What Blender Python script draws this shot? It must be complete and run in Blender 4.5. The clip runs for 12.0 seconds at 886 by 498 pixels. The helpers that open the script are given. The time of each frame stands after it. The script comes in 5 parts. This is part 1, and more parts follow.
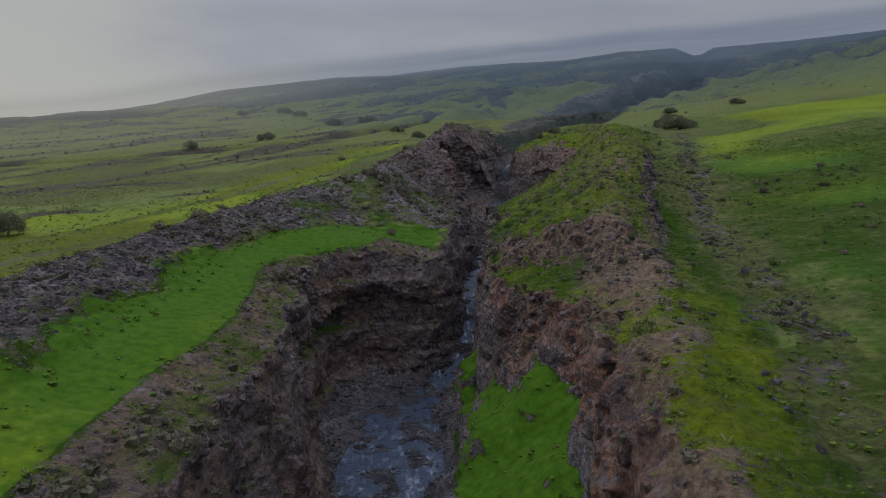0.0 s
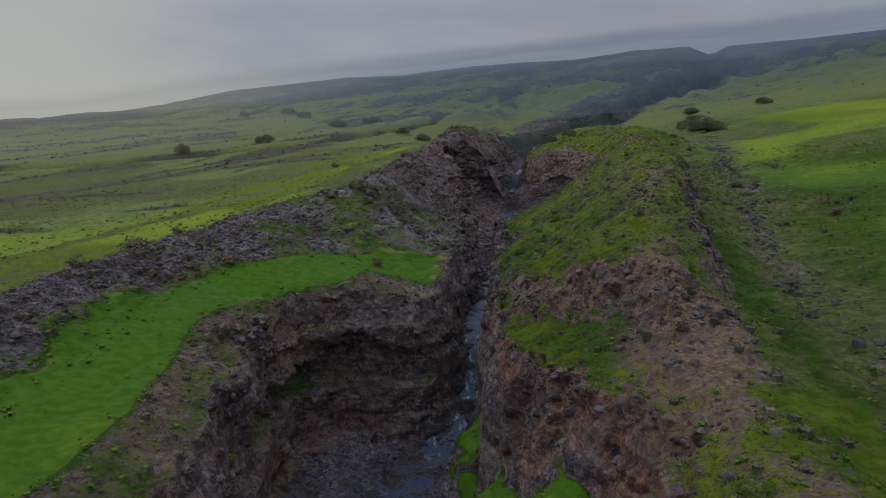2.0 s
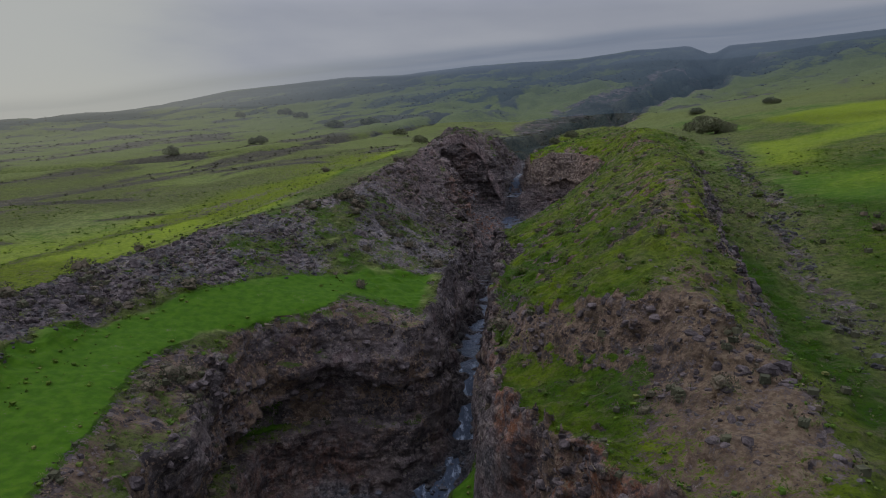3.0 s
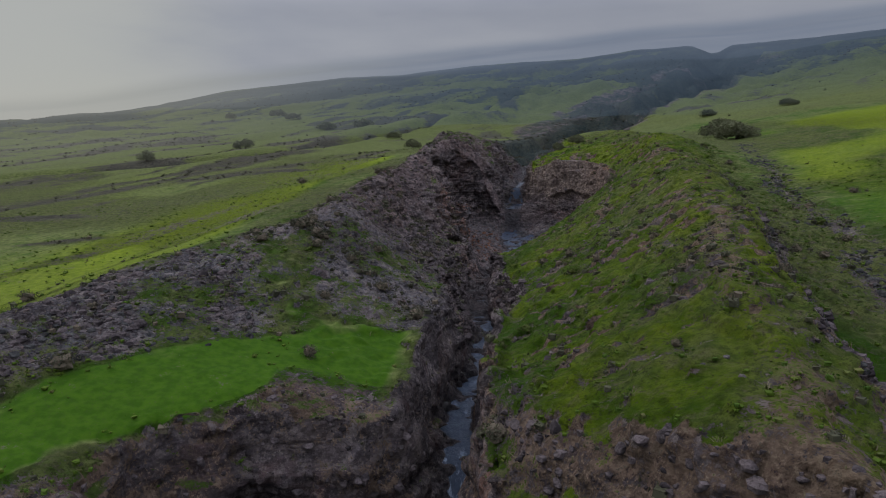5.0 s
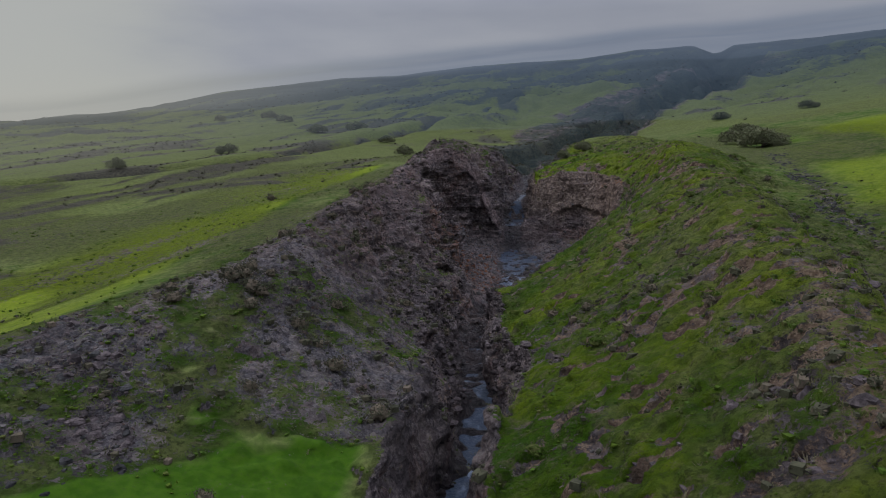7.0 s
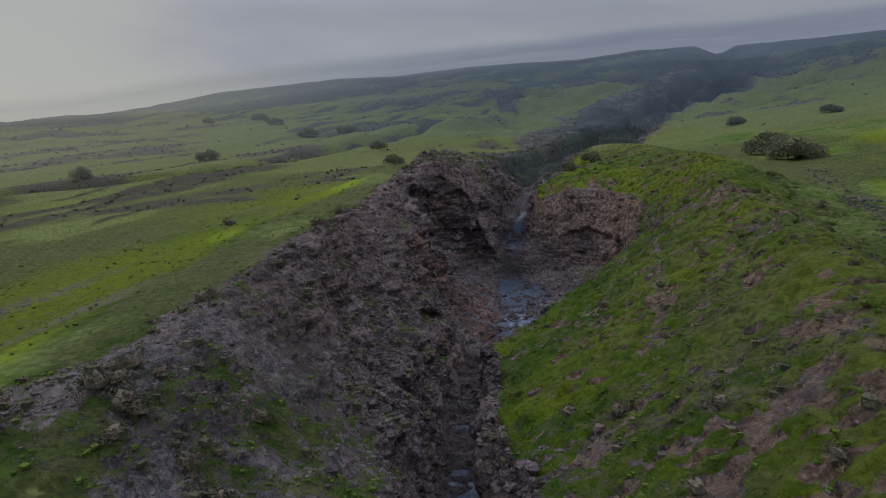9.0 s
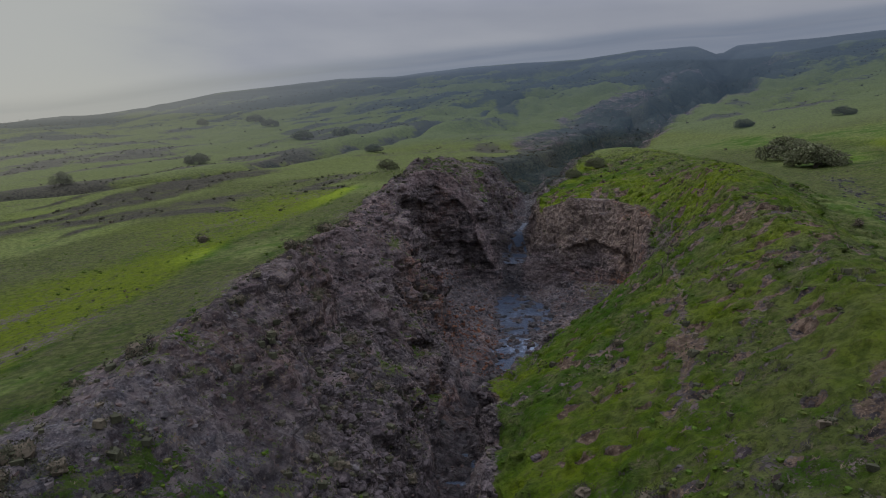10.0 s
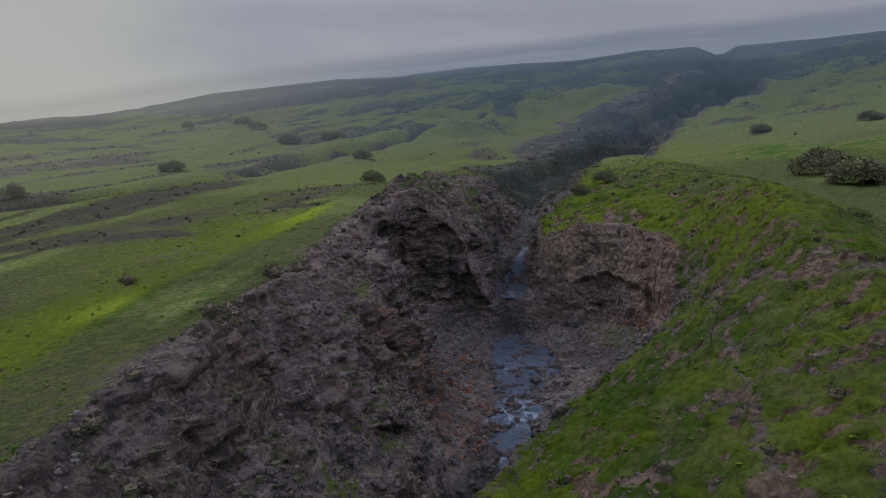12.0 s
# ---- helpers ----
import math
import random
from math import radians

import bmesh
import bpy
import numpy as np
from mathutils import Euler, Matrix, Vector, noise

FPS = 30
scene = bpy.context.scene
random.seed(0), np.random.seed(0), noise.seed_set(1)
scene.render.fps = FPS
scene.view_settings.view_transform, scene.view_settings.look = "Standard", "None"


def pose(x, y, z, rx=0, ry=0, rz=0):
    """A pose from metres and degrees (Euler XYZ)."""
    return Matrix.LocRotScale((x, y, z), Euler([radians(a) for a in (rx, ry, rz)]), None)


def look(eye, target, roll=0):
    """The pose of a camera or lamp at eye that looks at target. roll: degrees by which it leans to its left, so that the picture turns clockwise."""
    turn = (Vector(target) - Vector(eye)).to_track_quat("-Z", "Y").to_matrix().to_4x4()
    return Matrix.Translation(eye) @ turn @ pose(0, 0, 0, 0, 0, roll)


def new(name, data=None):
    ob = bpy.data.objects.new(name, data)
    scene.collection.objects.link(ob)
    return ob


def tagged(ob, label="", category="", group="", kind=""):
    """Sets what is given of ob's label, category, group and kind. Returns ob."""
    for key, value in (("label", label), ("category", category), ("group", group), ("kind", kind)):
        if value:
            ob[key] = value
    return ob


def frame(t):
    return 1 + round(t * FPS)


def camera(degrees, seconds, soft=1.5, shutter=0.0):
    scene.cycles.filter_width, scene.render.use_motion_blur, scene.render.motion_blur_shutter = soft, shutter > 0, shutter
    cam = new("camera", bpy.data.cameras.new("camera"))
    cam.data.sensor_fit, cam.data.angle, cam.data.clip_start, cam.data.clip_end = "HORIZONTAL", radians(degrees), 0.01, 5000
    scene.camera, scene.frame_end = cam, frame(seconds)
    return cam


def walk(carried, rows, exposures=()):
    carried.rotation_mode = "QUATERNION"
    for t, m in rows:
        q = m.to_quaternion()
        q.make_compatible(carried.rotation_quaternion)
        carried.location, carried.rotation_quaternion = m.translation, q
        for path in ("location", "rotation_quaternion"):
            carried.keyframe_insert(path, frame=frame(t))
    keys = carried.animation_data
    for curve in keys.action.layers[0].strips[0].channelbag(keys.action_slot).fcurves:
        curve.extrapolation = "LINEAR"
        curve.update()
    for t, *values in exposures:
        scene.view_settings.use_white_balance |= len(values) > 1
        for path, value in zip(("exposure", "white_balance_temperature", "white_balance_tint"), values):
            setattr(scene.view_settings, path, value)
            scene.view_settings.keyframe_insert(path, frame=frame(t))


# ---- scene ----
cam = camera(66.7, 12.0, 1.05)
METRES, EYE, TILT, LEAN, TURN = 100.0, 30.0, -9.5, 0.0, 0.0
ROWS = [
    (0.0, 0.0, 0.0, 0.0, -0.0, 0.0, 0.0),
    (0.5, 0.0038, 0.0394, 0.0092, 0.13, 0.0, 0.01),
    (1.0, 0.0073, 0.0787, 0.018, 0.56, 0.0, -0.02),
    (1.5, 0.0106, 0.1178, 0.027, 0.87, -0.01, -0.04),
    (2.0, 0.0139, 0.1568, 0.036, 0.88, -0.01, -0.03),
    (2.5, 0.0174, 0.1963, 0.0455, 0.9, -0.01, -0.02),
    (3.0, 0.0209, 0.2358, 0.0549, 0.91, -0.02, -0.0),
    (5.0, 0.0348, 0.3959, 0.0936, 0.92, -0.0, 0.02),
    (5.5, 0.0383, 0.4364, 0.1042, 0.92, -0.0, 0.03),
    (6.0, 0.0418, 0.477, 0.115, 0.93, 0.01, 0.05),
    (6.5, 0.0452, 0.5178, 0.1258, 0.93, 0.02, 0.05),
    (7.0, 0.0484, 0.5587, 0.1367, 0.92, 0.03, 0.06),
    (9.0, 0.0621, 0.7212, 0.1833, 0.89, 0.05, 0.02),
    (9.5, 0.0654, 0.7616, 0.1951, 0.88, 0.05, 0.03),
    (10.0, 0.0688, 0.8019, 0.207, 0.88, 0.06, 0.04),
    (10.5, 0.0722, 0.8422, 0.2183, 0.87, 0.07, 0.04),
    (11.0, 0.0755, 0.8825, 0.2292, 0.86, 0.08, 0.07),
    (11.5, 0.0788, 0.9228, 0.2402, 0.84, 0.09, 0.03),
    (12.0, 0.0823, 0.9641, 0.2514, 0.72, 0.1, 0.03),
]
walk(cam, [(t, pose(0, 0, EYE, TILT, LEAN, TURN) @ pose(METRES * x, METRES * y, METRES * z, 90 + pitch, roll, yaw)) for t, x, y, z, yaw, pitch, roll in ROWS])

# ---------------------------------------------------------------- light
world = bpy.data.worlds.new("overcast_sky")
scene.world = world
world.use_nodes = True
wn, wl = world.node_tree.nodes, world.node_tree.links
wn.clear()
OVERHEAD = 4.7
SUN_EL, SUN_AZ = 38.0, -62.0      # azimuth from +y, to the right


def node(tree, kind, **kw):
    n = tree.nodes.new(kind)
    for k, v in kw.items():
        if k in n.inputs:
            n.inputs[k].default_value = v
        else:
            setattr(n, k, v)
    return n


def build_sky():
    t = world.node_tree
    out = t.nodes.new("ShaderNodeOutputWorld")
    back = t.nodes.new("ShaderNodeBackground")
    sky = t.nodes.new("ShaderNodeTexSky")
    sky.sky_type, sky.sun_disc = "NISHITA", False
    sky.sun_elevation, sky.sun_rotation = radians(SUN_EL), radians(SUN_AZ)
    geo = t.nodes.new("ShaderNodeTexCoord")
    # layers of cloud: long soft streaks over the whole dome
    mp = t.nodes.new("ShaderNodeMapping")
    mp.inputs["Scale"].default_value = (2.2, 2.2, 9.0)
    ns = t.nodes.new("ShaderNodeTexNoise")
    ns.inputs["Scale"].default_value, ns.inputs["Detail"].default_value, ns.inputs["Roughness"].default_value = 1.3, 5, 0.5
    t.links.new(geo.outputs["Generated"], mp.inputs["Vector"])
    t.links.new(mp.outputs["Vector"], ns.inputs["Vector"])
    ramp = t.nodes.new("ShaderNodeValToRGB")
    ramp.color_ramp.elements[0].position, ramp.color_ramp.elements[0].color = 0.3, (0.236, 0.249, 0.300, 1)
    ramp.color_ramp.elements[1].position, ramp.color_ramp.elements[1].color = 0.75, (0.330, 0.338, 0.374, 1)
    t.links.new(ns.outputs["Fac"], ramp.inputs["Fac"])
    # thin bright cloud low over the side where the sun stands
    dot = t.nodes.new("ShaderNodeVectorMath")
    dot.operation = "DOT_PRODUCT"
    dot.inputs[1].default_value = (math.sin(radians(-44)) * 0.993, math.cos(radians(-44)) * 0.993, 0.12)
    t.links.new(geo.outputs["Generated"], dot.inputs[0])
    wob = t.nodes.new("ShaderNodeMath")
    wob.operation = "MULTIPLY_ADD"
    wob.inputs[1].default_value, wob.inputs[2].default_value = 0.10, -0.05
    t.links.new(ns.outputs["Fac"], wob.inputs[0])
    add = t.nodes.new("ShaderNodeMath")
    t.links.new(dot.outputs["Value"], add.inputs[0])
    t.links.new(wob.outputs[0], add.inputs[1])
    glow = t.nodes.new("ShaderNodeMapRange")
    glow.interpolation_type = "SMOOTHSTEP"
    glow.inputs["From Min"].default_value, glow.inputs["From Max"].default_value = 0.875, 0.975
    t.links.new(add.outputs[0], glow.inputs["Value"])
    mix = t.nodes.new("ShaderNodeMixRGB")
    t.links.new(glow.outputs["Result"], mix.inputs["Fac"])
    t.links.new(ramp.outputs["Color"], mix.inputs["Color1"])
    mix.inputs["Color2"].default_value = (0.375, 0.38, 0.365, 1)
    # a little of the clear sky's colour comes through the cloud
    blue = t.nodes.new("ShaderNodeMixRGB")
    blue.blend_type = "ADD"
    blue.inputs["Fac"].default_value = 0.006
    t.links.new(mix.outputs["Color"], blue.inputs["Color1"])
    t.links.new(sky.outputs["Color"], blue.inputs["Color2"])
    t.links.new(blue.outputs["Color"], back.inputs["Color"])
    # an overcast sky is brightest overhead
    sep, up = t.nodes.new("ShaderNodeSeparateXYZ"), t.nodes.new("ShaderNodeMapRange")
    t.links.new(geo.outputs["Generated"], sep.inputs[0])
    t.links.new(sep.outputs["Z"], up.inputs["Value"])
    for k, v in (("From Min", 0.17), ("From Max", 0.9), ("To Min", 1.0), ("To Max", OVERHEAD)):
        up.inputs[k].default_value = v
    t.links.new(up.outputs["Result"], back.inputs["Strength"])
    t.links.new(back.outputs["Background"], out.inputs["Surface"])


build_sky()
sun = new("sun", bpy.data.lights.new("sun", "SUN"))
sun.data.energy, sun.data.angle, sun.data.color = 0.9, radians(10), (1.0, 0.96, 0.90)
_d = Vector((math.sin(radians(SUN_AZ)) * math.cos(radians(SUN_EL)), math.cos(radians(SUN_AZ)) * math.cos(radians(SUN_EL)), math.sin(radians(SUN_EL))))
sun.matrix_world = look(_d * 300, (0, 0, 0))

# ---------------------------------------------------------------- noise in numpy
RNG = np.random.RandomState(7)
LATTICE = RNG.rand(64, 64, 64).astype(np.float32) * 2 - 1


def vnoise(x, y, z=0.0):
    """Smooth noise, -1 to 1."""
    x, y, z = np.broadcast_arrays(np.asarray(x, np.float32), np.asarray(y, np.float32), np.asarray(z, np.float32))
    ix, iy, iz = np.floor(x).astype(np.int32), np.floor(y).astype(np.int32), np.floor(z).astype(np.int32)
    fx, fy, fz = x - ix, y - iy, z - iz
    fx, fy, fz = (f * f * (3 - 2 * f) for f in (fx, fy, fz))
    ix, iy, iz = ix & 63, iy & 63, iz & 63
    jx, jy, jz = (ix + 1) & 63, (iy + 1) & 63, (iz + 1) & 63
    a = LATTICE[ix, iy, iz] * (1 - fx) + LATTICE[jx, iy, iz] * fx
    b = LATTICE[ix, jy, iz] * (1 - fx) + LATTICE[jx, jy, iz] * fx
    c = LATTICE[ix, iy, jz] * (1 - fx) + LATTICE[jx, iy, jz] * fx
    d = LATTICE[ix, jy, jz] * (1 - fx) + LATTICE[jx, jy, jz] * fx
    return (a * (1 - fy) + b * fy) * (1 - fz) + (c * (1 - fy) + d * fy) * fz


def fbm(x, y, z=0.0, octaves=4, gain=0.5):
    out, amp, k = 0.0, 1.0, 1.0
    for o in range(octaves):
        out = out + amp * vnoise(x * k + 17.3 * o, y * k + 5.1 * o, np.asarray(z) * k + 9.7 * o)
        amp, k = amp * gain, k * 2.03
    return out


def smooth(a, b, v):
    t = np.clip((v - a) / (b - a), 0, 1)
    return t * t * (3 - 2 * t)


# ---------------------------------------------------------------- plan of the ground
# lines along the gorge: (y, x, z)
FAR_LEFT = [(-60, -150, 13), (120, -150, 15.5), (220, -150, 19.5), (330, -150, 26), (500, -150, 33)]
LEFT_PLAIN = [(-60, -57, 14.5), (0, -57, 15.5), (100, -57, 17.4), (150, -57, 19.8), (198, -57, 22.8), (320, -57, 28.5), (500, -57, 34)]
SCARP_BACK = [(-60, -38, 15.5), (0, -38, 16.5), (50, -38, 17.6), (84, -37, 18.2), (112, -33, 19.6), (150, -29, 22.6), (190, -20, 25.5), (235, -14, 28.5)]
SCARP_TOP = [(-60, -29, 18.5), (0, -29, 19.5), (50, -30, 20.3), (70, -29, 20.6), (84, -26, 21.0), (95, -23, 22.2), (108, -20, 22.8), (150, -20, 24), (190, -13, 26.8), (235, -8, 29)]
LAWN = [(-60, -24, 15.5), (0, -24, 16.3), (35, -22.5, 17.1), (50, -23, 17.4), (70, -23, 18), (82, -19, 19), (90, -16.5, 20.4), (100, -15.5, 22.8), (110, -14, 23.8), (150, -12, 25.2), (190, -4, 28.4), (235, 2, 29.6)]
LEFT_RIM = [(-60, -18, 14), (0, -18.5, 15), (25, -17.5, 15.8), (37, -17.3, 16.3), (45, -15.7, 16.5), (55, -16.3, 16.8), (66, -18, 17.1), (73, -15.5, 17.1), (77, -11, 17.2), (81, -8, 17.5), (88, -9, 18.0), (95, -12, 20.6), (105, -10.5, 23.7),
            (112, -9, 25.1), (120, -8.4, 26.1), (135, -7.2, 26.9), (148, -6.4, 27.2), (160, -5, 27.5), (175, -5, 27.6), (185, -4.5, 29.0), (192, -0.5, 31.2), (200, 3, 32.2), (215, 8, 31.4), (235, 11, 31.2)]
LEFT_LIP = [(-60, -12, 12.5), (0, -12, 13.5), (26, -12.2, 14.6), (49, -11.6, 15), (66, -14.6, 15.5), (73, -13.6, 15.7), (76, -9.5, 15.8), (78, -4, 15.8), (81, 0, 15.8), (92, 1.1, 16.5), (104, 2.3, 16.8), (112, 2, 17), (121, 1.5, 17.2),
            (130, .8, 16.8), (138, 0, 17.6), (146, -1.5, 20.6), (155, -1.8, 24.0), (162, -1.2, 25.0), (172, -1.4, 26.2), (181, -2.4, 28.4), (187, -1.8, 29.8), (190, 2.5, 31.4), (192, 12.5, 26.0), (202, 14.2, 25.8), (215, 17, 27.5), (235, 20, 29.5)]
RIGHT_LIP = [(-60, 5, 13), (0, 6.5, 15), (30, 8.7, 16.8), (44.5, 11.2, 17.4), (50.5, 9.7, 17), (56.5, 7.1, 16.4), (64, 5.3, 15.8), (72, 4.9, 15.6), (78, 5.2, 15.8), (84, 5.8, 16), (90, 6.9, 17), (97, 8.4, 17.5), (104, 9.6, 17), (110, 10.0, 16.4), (118, 9.9, 15.6), (126, 9.6, 15.4),
             (136, 10.2, 14.8), (146, 12, 12.4), (153, 15.2, 12.8), (160, 21, 13.5), (167, 28, 15.0), (171.5, 31.6, 16.6), (174.5, 33.4, 21.6), (180, 35, 24.6), (187, 33.5, 25.6), (192, 27, 26), (195, 20.8, 25.6), (203, 21.6, 26.4), (235, 27, 29.4)]
CREST = [(-60, 7, 15), (0, 8, 16.9), (23, 9.2, 18.3), (30, 10.5, 18.8), (41, 13.1, 19.2), (52, 14.6, 20.2), (60, 15.8, 21.8), (67, 17.3, 23.6), (74, 17.8, 25.1), (84, 20.5, 26.0), (95, 24.5, 26.8), (115, 28.6, 27.9), (131, 34, 29.4),
         (154, 36.5, 30.6), (174, 42.5, 32.2), (200, 45, 32.6), (235, 50, 33.5)]
SHOULDER = [(-60, 9, 15.2), (0, 10, 16.9), (30, 12.8, 18.6), (45, 16, 19.3), (60, 18.4, 21.2), (67, 20.6, 22.6), (74, 22, 24), (84, 24.4, 25.4), (97, 28.8, 26.8), (108, 31.9, 27.3), (115, 33.6, 27.9), (131, 37.4, 29.1), (154, 41, 30.4), (174, 47, 32), (235, 55, 33.3)]
RIDGE_FOOT = [(-60, 12, 15.5), (0, 13, 16.9), (24, 15, 17.5), (31, 16.6, 18), (39, 19.2, 18.5), (47, 19.8, 18.9), (60, 20.6, 19.6), (67, 22.2, 20.3), (74, 23.5, 21.0), (84, 25.8, 22.2), (97, 30.3, 24.0), (115, 35.2, 25.4), (134, 42, 26.4), (154, 47, 28), (174, 53, 30), (235, 64, 32.5)]
GULLY = [(-60, 14, 15.5), (0, 15, 16.8), (24, 16.5, 17.4), (31, 18, 17.8), (39, 22, 18.3), (47, 23.5, 18.7), (67, 27.5, 19.8), (80, 30.5, 20.8), (95, 36.5, 23.6), (115, 43, 24.8), (135, 49, 26), (160, 57, 28), (200, 68, 32), (235, 76, 34)]
RIGHT_PLAIN = [(-60, 60, 22), (0, 60, 23), (67, 62, 26), (115, 78, 31), (160, 92, 35.5), (216, 105, 39), (300, 125, 44), (500, 160, 62)]
FAR_RIGHT = [(-60, 200, 37), (67, 200, 42), (160, 210, 49), (300, 230, 60), (500, 260, 80)]
LINES = [np.array(a, float) for a in (FAR_LEFT, LEFT_PLAIN, SCARP_BACK, SCARP_TOP, LAWN, LEFT_RIM, LEFT_LIP, RIGHT_LIP, CREST, SHOULDER, RIDGE_FOOT, GULLY, RIGHT_PLAIN, FAR_RIGHT)]

# outline of the gorge's bottom, up one side and down the other: (x, y)
BOTTOM = [(-7.5, -40), (-8, 10), (-8.5, 35), (-9, 50), (-10.5, 58), (-12.5, 66), (-12, 72), (-8.5, 75), (-4, 76), (-.5, 77), (1.3, 80), (2.1, 84), (2.6, 90), (2.6, 97), (4.5, 104), (5.6, 112), (5.9, 122), (5.5, 130), (5, 138), (5.5, 146),
          (6.5, 155), (6.3, 163), (5.0, 172), (2.6, 179), (0.8, 183.5), (1.6, 187.5), (8, 189), (13.5, 189.6), (14.8, 191.3), (14.7, 200), (17.8, 206), (20.4, 220), (23.0, 240), (25.4, 240), (24.2, 220), (22.2, 206), (20.1, 202), (20.1, 193.5), (17.9, 191.3), (18.5, 190.4)]
BOTTOM_B = [(24, 188), (29.5, 185), (32.5, 180), (30, 173), (26, 166), (18, 158), (13.5, 152), (10.5, 145), (8.6, 136), (8.9, 126), (8.7, 118), (8.4, 110), (6.8, 104), (5.9, 97), (5.5, 90), (4.6, 84), (4.3, 78), (3.9, 72), (4.0, 64), (6.0, 56), (8.6, 50), (9.6, 44), (7.2, 30), (5.5, 10), (4, -40)]
# outline of its upper edge
EDGE = [(-12, -40), (-12, 10), (-12.2, 26), (-12, 38), (-11.6, 49), (-13, 58), (-14.6, 66), (-13.6, 73), (-9.5, 76.8), (-5, 77.8), (-2, 78.5), (0.2, 81), (1, 86), (1.2, 92), (1.8, 98), (2.4, 104), (2.2, 112), (1.5, 121), (0.8, 130), (0, 138),
        (-1.5, 146), (-1.5, 155), (-0.8, 162), (-1.4, 172), (-2.4, 181), (-1.9, 186.5), (1, 188.8), (7.5, 190.2), (12.5, 190.9), (13.8, 192.6), (13.2, 201), (16.2, 208), (19.0, 222), (22.5, 241), (25.9, 241), (26.2, 222), (24.4, 207), (21.5, 202.5), (21.3, 195), (22.5, 193)]
EDGE_B = [(27, 191.5), (32, 189), (35, 184), (35, 178), (33, 173), (28.4, 167), (21, 159.5), (15, 153.5), (12, 146), (10.3, 136), (9.8, 126), (10.0, 118), (10.1, 110), (9.6, 104), (8.4, 97), (6.9, 90), (5.8, 84), (5.2, 78), (4.9, 72), (5.3, 64), (7.1, 56.5), (9.7, 50.5), (11.2, 44.5), (8.9, 30), (7, 10), (6, -40)]
BOTTOM, EDGE = np.array(BOTTOM + BOTTOM_B), np.array(EDGE + EDGE_B)
# the stream: (y, x, z of its bed, half its width)
STREAM = np.array([(-40, -3, -2.5, 3), (30, -4, -.6, 3), (50, -4.9, .4, 3.2), (60, -4.5, .8, 3.4), (68, -4.0, 1.0, 3.0), (74, -1.2, 1.4, 2.2), (78, 2.4, 3.0, .9), (83, 3.4, 5.5, .9), (89, 4.0, 9.0, 1.1), (97, 4.2, 9.3, 1.4), (104, 5.6, 9.45, 1.1), (112, 7.0, 9.6, 1.2),
                   (122, 7.4, 9.75, 1.2), (136, 6.8, 10.0, 1.3), (146, 8.4, 10.2, 1.7), (155, 11.6, 10.35, 2.0), (163, 14.2, 10.6, 1.8), (170, 15.4, 11.0, 1.6), (178, 17.2, 11.5, 3.3), (187, 16.6, 11.8, 1.6), (190, 16.6, 12.2, .6), (191.6, 16.8, 16.3, .9), (194, 17.3, 16.7, 1.9), (199.5, 17.6, 17.0, 1.9), (201, 18.4, 20.4, .5), (208, 20.6, 21.6, .4), (221, 22.7, 23.2, .5), (240, 24.2, 23.8, .8), (265, 32, 24.6, .8)])


def smooth_interp(y, ys, vs):
    """Piecewise cubic with limited slopes through (ys, vs)."""
    ys, vs = np.asarray(ys, float), np.asarray(vs, float)
    h, d = np.diff(ys), np.diff(vs) / np.diff(ys)
    m = np.zeros_like(vs)
    m[1:-1] = np.where(d[1:] * d[:-1] > 0, 2 * d[1:] * d[:-1] / (d[1:] + d[:-1] + 1e-12), 0)
    m[0], m[-1] = d[0], d[-1]
    y = np.clip(y, ys[0], ys[-1])
    k = np.clip(np.searchsorted(ys, y, "right") - 1, 0, len(h) - 1)
    t = (y - ys[k]) / h[k]
    a, b = (1 + 2 * t) * (1 - t) ** 2, t * (1 - t) ** 2
    c, e = t * t * (3 - 2 * t), t * t * (t - 1)
    return a * vs[k] + b * h[k] * m[k] + c * vs[k + 1] + e * h[k] * m[k + 1]


SKY_AZ = [-60, -33, -28, -24, -17.5, -8.5, -4.4, 0.7, 5.4, 10, 14.4, 18.6, 20.2, 21.3, 26.5, 31.1, 60]
SKY_EL = [-1.5, 1.04, 1.7, 2.2, 3.6, 4.76, 4.94, 5.58, 5.9, 6.07, 6.6, 6.75, 6.05, 6.7, 6.9, 7.2, 8.5]


# the ravine above the gorge and a shallow drain across the plain: (x, y)
RAVINE = np.array([(20, 205), (22.8, 222), (26, 245), (33, 268), (46, 292), (63, 330), (86, 376), (113, 421), (146, 470), (190, 560), (262, 720), (400, 1050)], float)
DRAIN = np.array([(-210, 196), (-140, 222), (-98, 240), (-80, 248), (-68, 259), (-57, 281), (-47, 312), (-36, 346), (-20, 390), (2, 440), (28, 505), (60, 610)], float)
# thickets of dark scrub on the mountain: (x, y, half its width, half its length)
THICKETS = [(-4, 438, 16, 24), (38, 520, 10, 45), (46, 640, 14, 90), (-216, 437, 75, 16), (-150, 400, 26, 9), (-47, 398, 15, 14), (-66, 330, 16, 8), (-40, 330, 12, 10), (-95, 250, 22, 9), (20, 330, 8, 22), (-18, 214, 6, 2.5), (-38, 196, 7, 3), (-58, 197, 6, 3), (-70, 150, 12, 3), (-48, 128, 8, 2.5), (-62, 110, 10, 3), (110, 350, 14, 10), (135, 330, 24, 7), (230, 620, 40, 60)]
LEFT_BANK = RAVINE[2:] + np.array([-9.0, 9.0]) * np.linspace(0.8, 4.0, len(RAVINE) - 2)[:, None]


